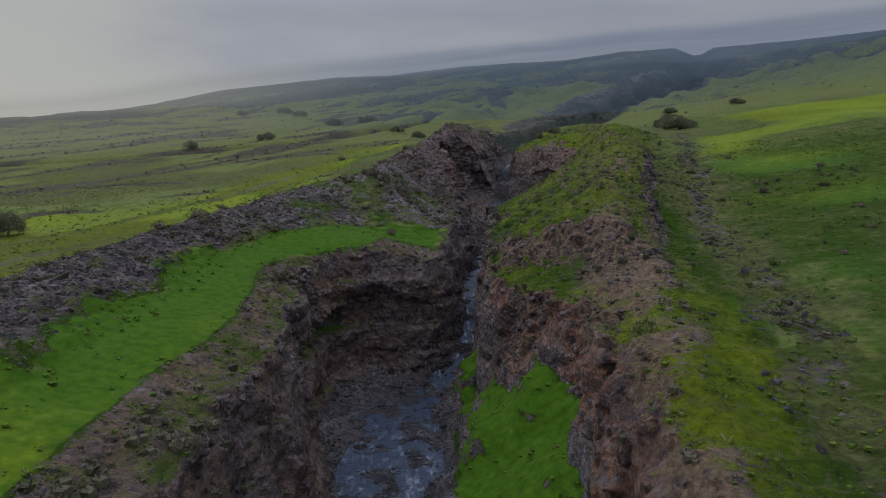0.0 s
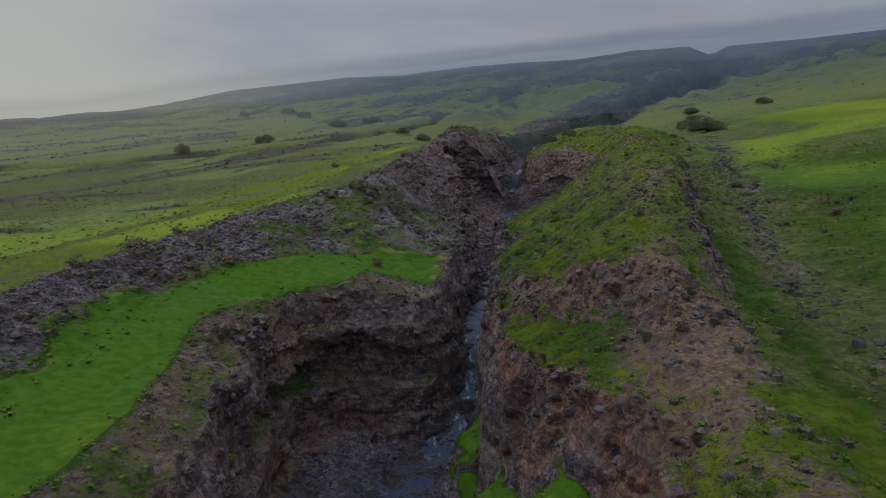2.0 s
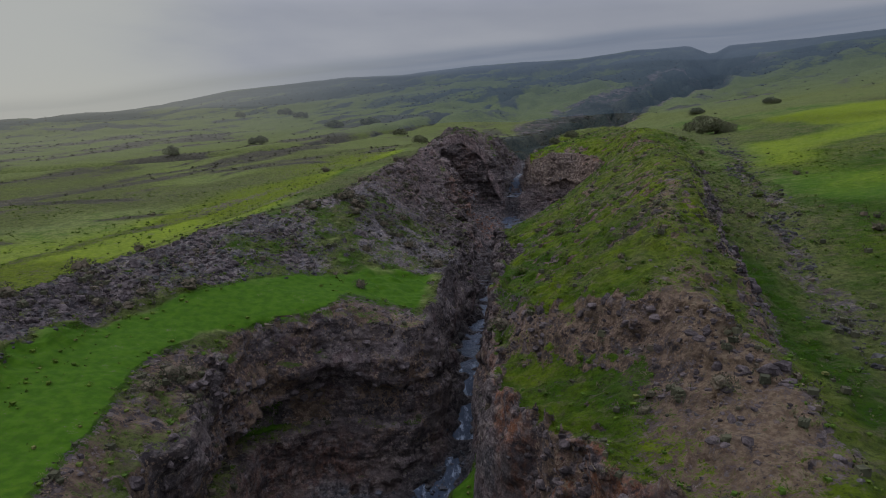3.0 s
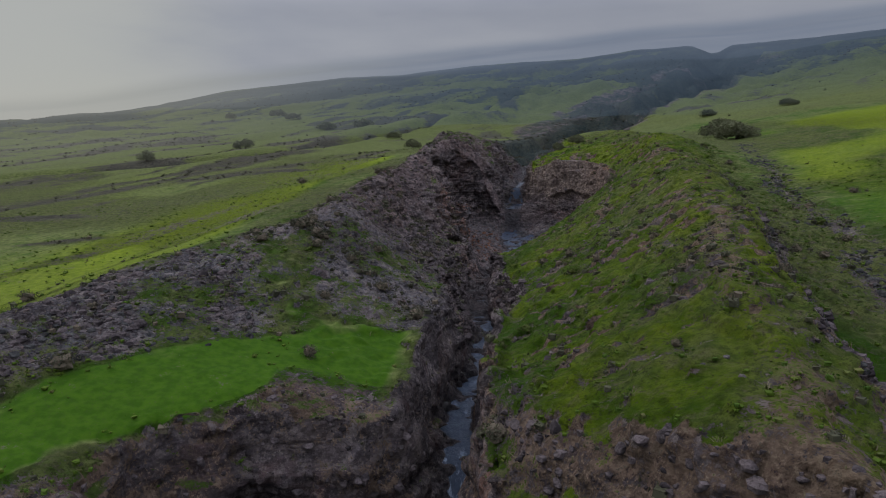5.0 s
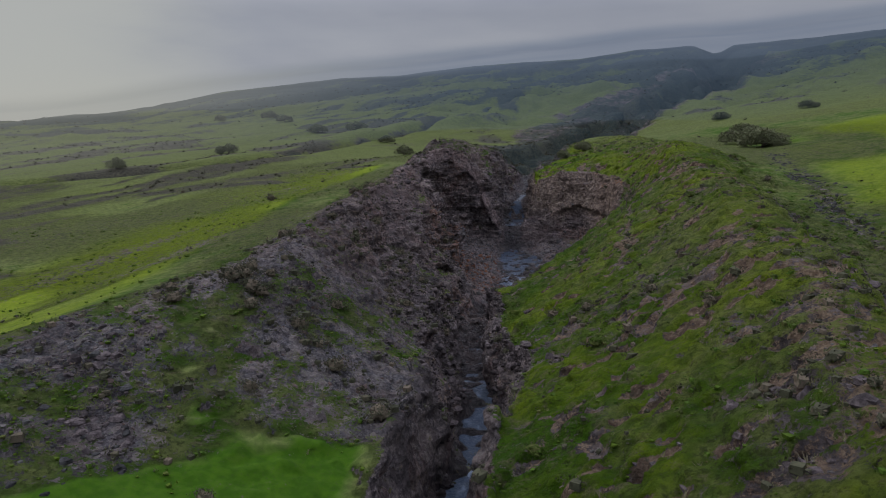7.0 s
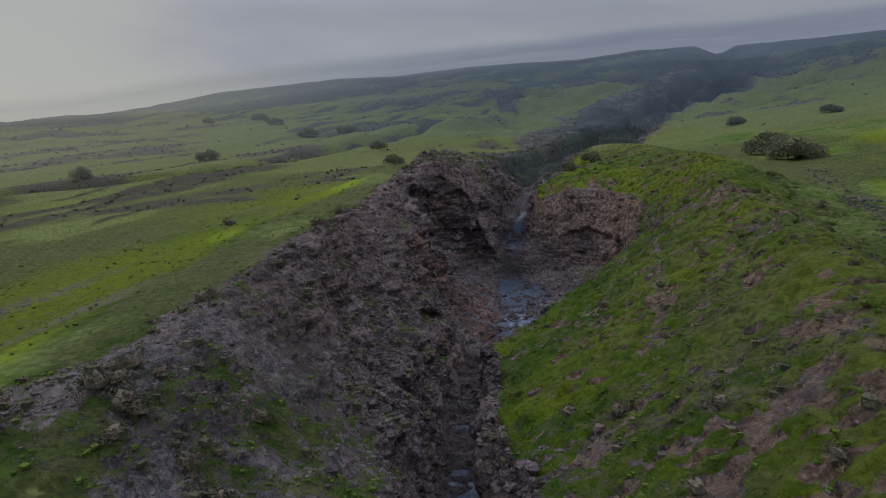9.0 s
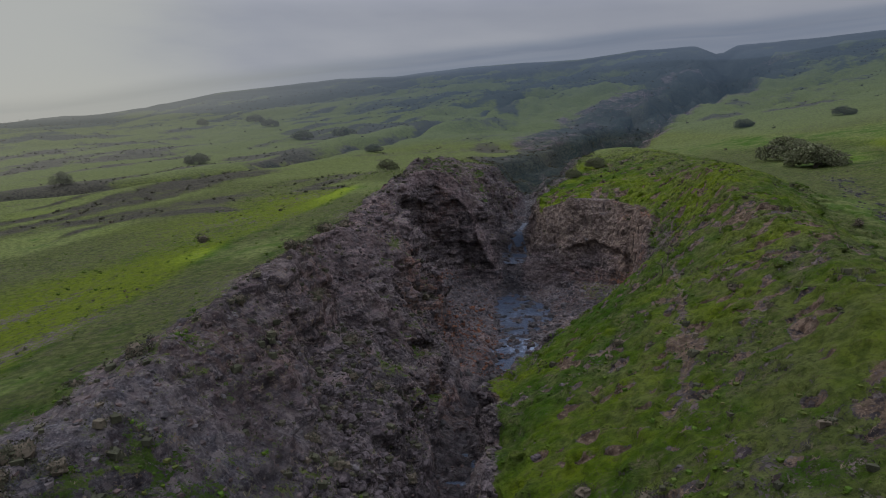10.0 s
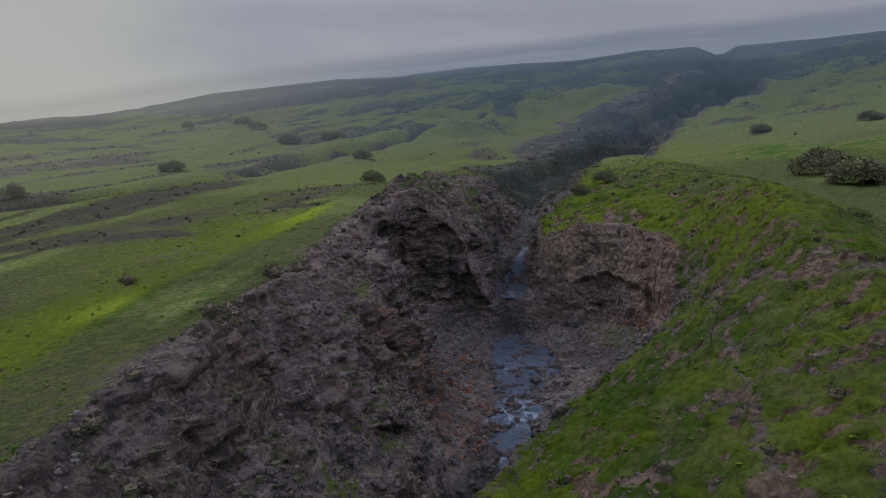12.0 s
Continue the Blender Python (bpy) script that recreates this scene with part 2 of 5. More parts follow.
def line_distance(x, y, line):
    best, along = np.full(np.shape(x), 1e9), np.zeros(np.shape(x))
    for (ax, ay), (bx, by) in zip(line[:-1], line[1:]):
        ex, ey = bx - ax, by - ay
        t = np.clip(((x - ax) * ex + (y - ay) * ey) / (ex * ex + ey * ey), 0, 1)
        d = np.hypot(x - ax - t * ex, y - ay - t * ey)
        along = np.where(d < best, ay + t * ey, along)
        best = np.minimum(best, d)
    return best, along


def ground_height(x, y):
    """The open ground, without the gorge."""
    x, y = np.broadcast_arrays(np.asarray(x, float), np.asarray(y, float))
    xs = np.stack([smooth_interp(y, l[:, 0], l[:, 1]) for l in LINES])
    zs = np.stack([smooth_interp(y, l[:, 0], l[:, 2]) for l in LINES])
    far = smooth(235, 330, y)
    z = np.zeros_like(x)
    z = np.where(x <= xs[0], zs[0], z)
    for k in range(len(LINES) - 1):
        t = (x - xs[k]) / np.maximum(xs[k + 1] - xs[k], 1e-3)
        v = zs[k] + (zs[k + 1] - zs[k]) * t
        z = np.where((x > xs[k]) & (x <= xs[k + 1]), v, z)
    z = np.where(x > xs[-1], zs[-1] + 0.1 * (x - xs[-1]), z)
    # the mountain behind
    d = np.hypot(x, np.maximum(y, 1)) + 1e-6
    az = np.degrees(np.arctan2(x, np.maximum(y, 1)))
    el = np.interp(az + 0.3 * vnoise(x / 240, y / 240, 3), SKY_AZ, SKY_EL)
    top = 30 + np.tan(np.radians(el)) * 1750
    near = np.interp(az, [-60, -20, -8, 0, 6, 11, 16, 20, 25, 40], [24, 28.5, 30, 31.5, 33.5, 35.5, 38.5, 41.5, 46, 62])
    t = np.clip((d - 300) / 1450, 0, 1.0)
    hill = near + (top - near) * t ** 1.15
    # low spurs and gullies that run down the fall of the slope
    u, v = 0.6 * x + 0.8 * y, 0.8 * x - 0.6 * y
    grow, calm = np.clip((d - 280) / 700, 0, 1), np.clip((1750 - d) / 500, 0.05, 1)
    rough = grow * calm * (13 * (0.35 - np.abs(vnoise(v / 105 + 3, u / 420, 6.6))) + 8 * fbm(v / 60, u / 130, 1.5, 4, 0.6))
    broken = (1.0 + 1.6 * smooth(-4, 6, az)) * np.clip((d - 230) / 220, 0, 1) * calm
    rough += broken * (2.4 * (0.3 - np.abs(vnoise(v / 26, u / 75, 3.6))) + 1.5 * fbm(v / 15, u / 28, 2.5, 3, 0.6))
    rough -= 14 * np.clip((d - 600) / 700, 0, 1) * np.exp(-((az - 20.3) / 0.8) ** 2) * smooth(1750, 1450, d)
    hill = np.where(d > 1750, top - 0.02 * (d - 1750), hill) + rough
    b = smooth(230, 420, y)
    z = z * (1 - b) + hill * b
    if np.max(y) > 195:
        w = 4 * vnoise(x / 14, y / 14, 5.5)
        rv, along = line_distance(x, y, RAVINE)
        half = np.interp(along, [205, 240, 300, 500, 1000], [5, 10, 14, 22, 48])
        deep = np.interp(along, [205, 238, 300, 500, 1000], [0, 6.2, 9.5, 14, 26])
        crook = rv + (w + 5 * fbm(x / 9, y / 12, 3.3, 3)) * np.clip(half / 14, 0.2, 2)
        z = z - deep * (0.55 * smooth(half, 0.7 * half, crook) + 0.45 * smooth(0.55 * half, 0.12 * half, crook))
        dr, along = line_distance(x, y, DRAIN)
        z = z - 3.2 * smooth(10, 1, dr + w) + 1.0 * smooth(24, 9, np.abs(dr + w - 14) + 9)
    # ledge of rock across the ridge's flank
    q = y - np.interp(x, [4, 7, 9.5, 13, 16, 19], [82, 71, 65.5, 61, 57, 52])
    z = z + (3.2 * smooth(-0.4, 0.7, q) - 1.1) * smooth(20, 1, np.abs(q)) * smooth(3, 5, x) * smooth(18, 14, x)
    z = z + 0.25 * fbm(x / 9, y / 9, 0.5, 3) + smooth(60, 200, np.hypot(x, y)) * 0.9 * fbm(x / 40, y / 55, 7.5, 3)
    return z


def outline_distance(x, y, poly):
    """Distance to an outline, minus inside."""
    x, y = np.asarray(x, np.float32), np.asarray(y, np.float32)
    best, inside = np.full(x.shape, 1e9, np.float32), np.zeros(x.shape, bool)
    n = len(poly)
    for i in range(n):
        (ax, ay), (bx, by) = poly[i], poly[(i + 1) % n]
        ex, ey = bx - ax, by - ay
        t = np.clip(((x - ax) * ex + (y - ay) * ey) / (ex * ex + ey * ey), 0, 1)
        best = np.minimum(best, (x - ax - t * ex) ** 2 + (y - ay - t * ey) ** 2)
        cross = ((ay > y) != (by > y)) & (x < ex * (y - ay) / (ey if abs(ey) > 1e-9 else 1e-9) + ax)
        inside ^= cross
    return np.where(inside, -1, 1) * np.sqrt(best)


def floor_height(x, y):
    """The gorge's bottom: bed of the stream, banks, talus and the grassy shelf."""
    sx, sz, sw = (smooth_interp(y, STREAM[:, 0], STREAM[:, k]) for k in (1, 2, 3))
    u = x - sx + 1.7 * fbm(x / 3.5, y / 5, 6.1, 3) * smooth(26, 40, y) * smooth(80, 70, y)
    right, left = np.maximum(u - sw, 0), np.maximum(-u - sw, 0)
    z = sz + 0.0 * x
    shelf = smooth(20, 40, y) * smooth(82, 77, y)
    z = z + shelf * (0.25 * smooth(0.2, 1.2, right) + 3.8 * smooth(0.4, 4.0, right + 1.1 * vnoise(x / 2, y / 2, 9)) + 0.9 * np.maximum(right - 2.6, 0))
    z = z + shelf * 0.16 * left
    talus = smooth(148, 162, y) * smooth(196, 188, y)
    z = z + talus * (0.36 * np.maximum(right - 0.8, 0) + 0.37 * np.maximum(left - 0.5, 0))
    rest = (1 - shelf) * (1 - talus)
    return z + rest * 0.5 * (left + right)


# grid of the plan round the gorge, used for everything that stands there
GX0, GX1, GY0, GY1, GS = -34.0, 56.0, 6.0, 262.0, 0.4
gx, gy = np.arange(GX0, GX1 + GS / 2, GS), np.arange(GY0, GY1 + GS / 2, GS)
XX, YY = np.meshgrid(gx, gy, indexing="ij")


def blur(a, n):
    k = np.array([0.25, 0.5, 0.25])
    for _ in range(n):
        p = np.pad(a, 1, mode="edge")
        a = k[0] * p[:-2, 1:-1] + k[1] * p[1:-1, 1:-1] + k[2] * p[2:, 1:-1]
        p = np.pad(a, 1, mode="edge")
        a = k[0] * p[1:-1, :-2] + k[1] * p[1:-1, 1:-1] + k[2] * p[1:-1, 2:]
    return a


WX = XX + 0.9 * fbm(XX / 5, YY / 5, 2.2, 3)
WY = YY + 0.9 * fbm(XX / 5, YY / 5, 8.2, 3)
D_FOOT = outline_distance(WX, WY, BOTTOM)
D_EDGE = outline_distance(WX, WY, EDGE)
OPEN = blur(ground_height(XX, YY), 5)
# the vaulted corner beside the slot: low along its front, rising behind to a brown mound
_front = np.interp(XX, [-4, -0.1, 3.5, 6.2, 10.1, 13.3, 15], [29.4, 30.6, 31.3, 30.4, 27.0, 23.8, 22.5])
_cap = np.interp(XX, [-4, 4, 11, 16], [31.0, 33.2, 32.2, 29.5]) - 0.12 * np.maximum(YY - 203, 0)
_dome = smooth(-2, 1.0, XX) * smooth(17, 14.5, XX) * smooth(185.5, 188, YY) * smooth(224, 208, YY)
OPEN = OPEN * (1 - _dome) + _dome * np.minimum(_front + 0.62 * np.maximum(YY - 190.8, 0), _cap + 0.7 * fbm(XX / 3, YY / 3, 2.9, 3))
BED = blur(floor_height(XX, YY), 2) + 0.20 * (fbm(XX / 2.6, YY / 2.6, 7.7, 3) + 0.1) * smooth(20, 40, YY) * smooth(78, 74, YY)
_s = np.where(D_EDGE >= 0, 1.0, np.where(D_FOOT <= 0, 0.0, np.maximum(D_FOOT, 0) / np.maximum(np.maximum(D_FOOT, 0) - np.minimum(D_EDGE, 0), 1e-3)))
# the gorge ends against rising ground at the near side
_s = np.maximum(_s, smooth(22, 10, YY))
HEIGHT = np.where(_s <= 0, BED, BED + (OPEN - BED) * _s)
HEIGHT = np.where(_s >= 1, OPEN, HEIGHT)


CEILING = blur(np.maximum(OPEN, HEIGHT), 4) + 1.0
_gx, _gy = np.gradient(HEIGHT, GS)
STEEP = blur(np.minimum(np.sqrt(1 + _gx ** 2 + _gy ** 2), 7.0), 2)


def line_x(k, y):
    return smooth_interp(y, LINES[k][:, 0], LINES[k][:, 1])


# where bare rock and rubble break the surface
_rim, _lip, _top, _lawn = line_x(5, YY), line_x(6, YY), line_x(3, YY), line_x(4, YY)
ROCKY = smooth(_rim - 2.5, _rim, XX) * smooth(1, -1, D_EDGE - 40) * (XX < 12) * (0.35 + 0.65 * smooth(110, 128, YY)) * (1 - 0.8 * smooth(80, 84, YY) * smooth(104, 97, YY))
ROCKY = np.maximum(ROCKY, smooth(_top - 3, _top, XX) * smooth(_lawn + 1, _lawn - 1.5, XX) * smooth(105, 85, YY) * 0.9)
_crest = line_x(8, YY)
ROCKY = np.maximum(ROCKY, 0.25 * smooth(4, 0, np.abs(XX - _crest - 0.5)) * smooth(170, 110, YY))
_q = YY - np.interp(XX, [4, 7, 9.5, 13, 16, 19], [82, 71, 65.5, 61, 57, 52])
ROCKY = np.maximum(ROCKY, smooth(2.4, 0.6, np.abs(_q - 0.6)) * smooth(3, 5, XX) * smooth(18, 15, XX))
_sh = line_x(9, YY)
ROCKY = np.maximum(ROCKY, 0.6 * smooth(-0.6, 0.6, XX - _sh) * smooth(3.2, 1.6, XX - _sh) * smooth(60, 67, YY) * smooth(130, 105, YY))
ROCKY = ROCKY * (1 - smooth(1.5, -1.5, YY - np.interp(XX, [-23, -17, -11, -4, 1], [70, 81, 86.5, 91, 92])) * (XX < _rim + 0.5) * (XX > _lawn))
ROCKY = blur(ROCKY * (1 - 0.6 * smooth(193, 196, YY) * smooth(-1, 2, XX)), 3)
# hummocks on the slopes, next to none on the mown-looking turf
TUSSOCK = 0.12 + 0.88 * np.maximum(np.maximum(ROCKY, smooth(5, 2, D_EDGE)), smooth(_rim - 12, _rim - 4, XX) * smooth(82, 92, YY - 0.0 * XX) * (XX < 14))
TUSSOCK = np.maximum(TUSSOCK, smooth(line_x(7, YY) - 2, line_x(7, YY), XX) * smooth(line_x(11, YY) + 3, line_x(11, YY), XX))
TUSSOCK = np.where((XX > _lawn) & (XX < _rim) & (YY < np.interp(XX, [-23, -17, -11, -4, 1], [70, 81, 86.5, 91, 92])), 0.2, TUSSOCK)
_pasture = smooth(0, -1.5, XX - np.interp(YY, [75, 85, 100, 112, 125, 150, 200], [-27, -25, -21, -14.5, -10.8, -9.3, -2])) * smooth(96, 108, YY)
TUSSOCK = blur(TUSSOCK * (1 - 0.75 * _pasture) * (1 - 0.75 * smooth(0.2, -0.8, D_FOOT) * smooth(84, 80, YY)), 4)


def grid_at(a, x, y):
    fx, fy = np.clip((x - GX0) / GS, 0, a.shape[0] - 1.001), np.clip((y - GY0) / GS, 0, a.shape[1] - 1.001)
    i, j = fx.astype(np.int32), fy.astype(np.int32)
    fx, fy = fx - i, fy - j
    return (a[i, j] * (1 - fx) + a[i + 1, j] * fx) * (1 - fy) + (a[i, j + 1] * (1 - fx) + a[i + 1, j + 1] * fx) * fy


def turf_hollows(x, y):
    """Small worn hollows in the turf of the slope right of the stream, 0 to 1."""
    a = fbm((x - 0.25 * y) / 1.5 + 31, (y + 0.25 * x) / 0.95, 4.1, 2, 0.6) + 0.35 * vnoise(x / 9, y / 9, 5.2)
    b = fbm(x / 3.0 + 7, y / 2.4, 6.4, 2, 0.6)
    h = np.maximum(smooth(0.34, 0.6, a), smooth(0.62, 0.85, b))
    return h * smooth(0, 3, x - line_x(7, y)) * smooth(3, 0, x - line_x(9, y)) * smooth(66, 80, y) * smooth(235, 215, y)


def wall_field(x, y, z):
    """Above the rock: positive. Rock walls with beds, hollows and overhangs."""
    fade = np.clip(np.minimum(np.minimum(x - GX0, GX1 - x), np.minimum(y - GY0, GY1 - y)) / 4, 0, 1)
    df, de = grid_at(D_FOOT, x, y), grid_at(D_EDGE, x, y)
    rocky = grid_at(ROCKY, x, y)
    wall = np.where((y < 88) | ((x > 7.5) & (y < 158)), smooth(1.0, -0.4, de), smooth(2.5, 0.0, de)) * smooth(-0.9, 0.2, df)
    amp = np.maximum(wall, 0.55 * rocky) * fade
    wall = np.maximum(wall, rocky) * fade
    # the face moves in and out in large lumps
    a = 1.2 * vnoise(x / 3.4, y / 3.4, z / 2.6)
    b = 1.2 * vnoise(x / 3.4 + 21, y / 3.4 + 13, z / 2.6)
    narrow = 1 - 0.55 * np.maximum(smooth(74, 80, y) * smooth(132, 124, y), smooth(188, 191, y) * (x > 12.5))
    calm = narrow * (1 - 0.6 * smooth(16, 18, x) * smooth(172, 178, y) * smooth(206, 200, y))
    a, b = a * calm, b * calm
    upper = smooth(108, 122, y) * smooth(14, 11, x)
    a, b = a + 1.7 * upper * vnoise(x / 6.5 + 9, y / 6.5, z / 4.5), b + 1.3 * upper * vnoise(x / 6.5 + 31, y / 6.5, z / 4.5)
    px, py = x + wall * a, y + wall * b
    f = (z - grid_at(HEIGHT, px, py)) / grid_at(STEEP, px, py)
    # level beds, upright flutes, lumps with sharp creases, small rubble
    tilt = z + 0.05 * x - 0.03 * y
    tilt = tilt + 0.9 * vnoise(x / 6, y / 6, 2.7)
    bed = 0.30 * vnoise(0.12 * x + 3, 0.12 * y, tilt / 0.9) + 0.20 * np.abs(vnoise(0.4 * x + 3, 0.4 * y, tilt / 0.5 + 7))
    layer = tilt / 2.3 + 1.1 * vnoise(x / 5, y / 5, z / 6 + 3.3) + 0.25 * vnoise(x / 1.3, y / 1.3, z / 1.3)
    ledge = (layer - np.floor(layer)) ** 1.6 * (0.35 + 0.65 * (vnoise(np.floor(layer) * 3.7, x / 7, y / 7) > -0.2))
    bed = bed + (1.15 * smooth(-1, 1, 12 - x) * smooth(120, 136, y) + 0.2 * smooth(84, 78, y) * smooth(3, 1, x)) * ledge * smooth(-0.5, 0.3, vnoise(x / 6, y / 6, z / 4 + 8))
    flute = 0.45 * np.abs(vnoise(x / 1.1 + 5, y / 1.1, z / 7)) * smooth(60, 66, y) * smooth(1, 0, np.abs(y - 83) / 22)
    lump = (1.2 + 0.5 * smooth(118, 130, y)) * np.abs(vnoise(x / 2.3 + 40, y / 2.3, z / 1.9)) + 0.85 * np.abs(vnoise(x / 1.05, y / 1.05 + 40, z / 0.9)) + 0.34 * np.abs(vnoise(x / 0.55, y / 0.55 + 11, z / 0.5))
    pillars = smooth(15, 17.5, x) * smooth(170, 176, y) * smooth(206, 200, y)
    bed, lump = bed * (1 - 0.8 * pillars), lump * (1 - 0.82 * pillars)
    flute = flute + pillars * (0.75 * np.abs(vnoise(x / 1.7 + 5, y / 1.7, z / 9)) + 0.25 * np.abs(vnoise(x / 0.7, y / 0.7, z / 5)))
    lump = lump * (0.5 + 0.5 * narrow) * (1 - 0.4 * smooth(84, 78, y) * smooth(2, 0, x))
    f = f - amp * (bed + flute + lump - 0.45)
    # hollow below the upper beds round the lower basin
    roof = 10.4 + 0.8 * smooth(-13, -6, x) - 2.6 * smooth(-4, 1.5, x) + 0.35 * vnoise(x / 2.5, y / 2.5, 4.0)
    depth = (1.0 + 1.9 * smooth(7.4, 8.2, z) + 0.35 * smooth(4.5, 2.5, z)) * smooth(46, 58, y) * smooth(82, 76, y) * smooth(2.0, -1.5, x)
    floor_z = grid_at(BED, x, y)
    cave = np.maximum(np.maximum(df - depth + 0.4 * lump, z - roof), floor_z + 0.22 * np.maximum(df + 1.5, 0) - z)
    f = np.where(depth > 0.05, np.maximum(f, -cave * 0.8), f)
    # the vaulted hollow at the upper basin and the low one under the edge beside it
    roof2 = np.interp(x, [-3, -0.5, 3.8, 7, 9.3, 10.6, 12.4, 14.7], [25.5, 28.6, 29.7, 27.8, 25.2, 21.2, 17.8, 14.5]) - 0.04 * np.maximum(183 - y, 0) ** 2 + 0.35 * vnoise(x / 2, y / 2, 2.0)
    depth2 = 1.7 * smooth(176, 184, y) * smooth(14.8, 13, x) * smooth(197, 193, y)
    f = f - 0.9 * smooth(-0.1, 0.5, z - roof2) * smooth(3.4, 2.2, z - roof2) * smooth(1.6, 0.4, de) * smooth(-0.5, 0.5, df) * smooth(178, 185, y) * smooth(14.5, 13, x) * smooth(194, 192, y)
    cave2 = np.maximum(np.maximum(df - depth2 + 0.8 * (bed + lump), z - roof2), floor_z + 0.5 * np.maximum(df + 1.0, 0) - z)
    f = np.where(depth2 > 0.1, np.maximum(f, -cave2 * 0.8), f)
    roof3 = np.interp(x, [23.5, 25, 29, 33, 35], [15, 19.4, 20.6, 19.6, 16]) + 0.4 * vnoise(x / 1.5, y / 1.5, 6.0)
    f = f - 1.1 * smooth(-0.2, 0.6, z - roof3) * smooth(23.5, 26, x) * smooth(176, 180, y) * smooth(1.2, 0.2, de) * smooth(0.0, 1.0, df) * smooth(196, 194, y)
    # small relief everywhere: tussocks and trodden steps
    hum = 0.42 * np.abs(vnoise(x / 1.35, y / 1.0, z / 1.1)) + 0.22 * fbm(x / 0.8 + 9, y / 0.8, z / 0.8, 2, 0.6) - 0.15
    f = np.where(y < 24, np.minimum(f, (z - grid_at(HEIGHT, x, y)) / grid_at(STEEP, x, y)), f)
    f = f - fade * hum * grid_at(TUSSOCK, x, y) * (1 + 0.15 * smooth(8, 14, x) * smooth(60, 75, y))
    f = f + fade * 0.35 * turf_hollows(x, y)
    f = np.maximum(f, z - grid_at(CEILING, x, y))
    return f


def surface_net(x0, x1, y0, y1, z0, z1, s):
    """The surface where wall_field is zero, as vertices and quads."""
    xs, ys, zs = np.arange(x0, x1 + s / 2, s), np.arange(y0, y1 + s / 2, s), np.arange(z0, z1 + s / 2, s)
    nx, ny, nz = len(xs), len(ys), len(zs)
    f = np.empty((nx, ny, nz), np.float32)
    for j in range(0, ny, 40):
        X, Y, Z = np.meshgrid(xs, ys[j:j + 40], zs, indexing="ij")
        base = Z - grid_at(HEIGHT, X[:, :, 0], Y[:, :, 0])[:, :, None]
        dd = grid_at(D_EDGE, X[:, :, 0], Y[:, :, 0])
        turf = (dd > 6) & (grid_at(ROCKY, X[:, :, 0], Y[:, :, 0]) < 0.04)
        near = np.abs(base) < np.where(turf, 1.3, 2.6)[:, :, None]
        near |= (dd < 4)[:, :, None] & (base < 9)
        part_f = base.astype(np.float32)
        part_f[near] = wall_field(X[near], Y[near], Z[near])
        f[:, j:j + 40] = part_f
    f[:, :, 0] = -1.0
    inside = f < 0
    c = [inside[i:nx - 1 + i, j:ny - 1 + j, k:nz - 1 + k] for i in (0, 1) for j in (0, 1) for k in (0, 1)]
    count = sum(v.astype(np.int8) for v in c)
    cells = np.argwhere((count > 0) & (count < 8))
    index = np.full((nx - 1, ny - 1, nz - 1), -1, np.int32)
    index[tuple(cells.T)] = np.arange(len(cells))
    acc, num = np.zeros((len(cells), 3)), np.zeros(len(cells))
    corners = [(i, j, k) for i in (0, 1) for j in (0, 1) for k in (0, 1)]
    for p in corners:
        for ax in range(3):
            if p[ax]:
                continue
            q = list(p)
            q[ax] = 1
            fa = f[tuple((cells + np.array(p)).T)]
            fb = f[tuple((cells + np.array(q)).T)]
            hit = (fa < 0) != (fb < 0)
            t = np.where(hit, fa / np.where(hit, fa - fb, 1), 0)
            pos = np.array(p, float)[None] + t[:, None] * (np.array(q, float) - np.array(p, float))[None]
            acc += np.where(hit[:, None], pos, 0)
            num += hit
    verts = (cells + acc / num[:, None]) * s + np.array([x0, y0, z0])
    quads = []
    for ax in range(3):
        o1, o2 = [a for a in range(3) if a != ax]
        sl = [slice(0, n) for n in (nx, ny, nz)]
        a = [slice(None)] * 3
        b = [slice(None)] * 3
        a[ax], b[ax] = slice(0, -1), slice(1, None)
        fa, fb = inside[tuple(a)], inside[tuple(b)]
        e = np.argwhere(fa != fb)
        ok = (e[:, o1] > 0) & (e[:, o2] > 0) & (e[:, o1] < (nx, ny, nz)[o1] - 1) & (e[:, o2] < (nx, ny, nz)[o2] - 1)
        e = e[ok]
        flip = fa[tuple(e.T)]
        ids = []
        for d1, d2 in ((-1, -1), (0, -1), (0, 0), (-1, 0)):
            g = e.copy()
            g[:, o1] += d1
            g[:, o2] += d2
            ids.append(index[tuple(g.T)])
        q = np.stack(ids, 1)
        if ax == 1:
            flip = ~flip
        q[~flip] = q[~flip][:, ::-1]
        quads.append(q)
    return verts, np.concatenate(quads)


def mesh_from(name, verts, faces, smooth_shade=True):
    """A mesh from arrays of vertices and equal-sided faces."""
    me = bpy.data.meshes.new(name)
    verts, faces = np.asarray(verts, np.float32), np.asarray(faces, np.int32)
    n, k = faces.shape
    me.vertices.add(len(verts))
    me.vertices.foreach_set("co", verts.ravel())
    me.loops.add(n * k)
    me.loops.foreach_set("vertex_index", faces.ravel())
    me.polygons.add(n)
    me.polygons.foreach_set("loop_start", np.arange(n, dtype=np.int32) * k)
    me.polygons.foreach_set("loop_total", np.full(n, k, np.int32))
    me.polygons.foreach_set("use_smooth", np.full(n, smooth_shade))
    me.update(calc_edges=True)
    me.validate()
    return me


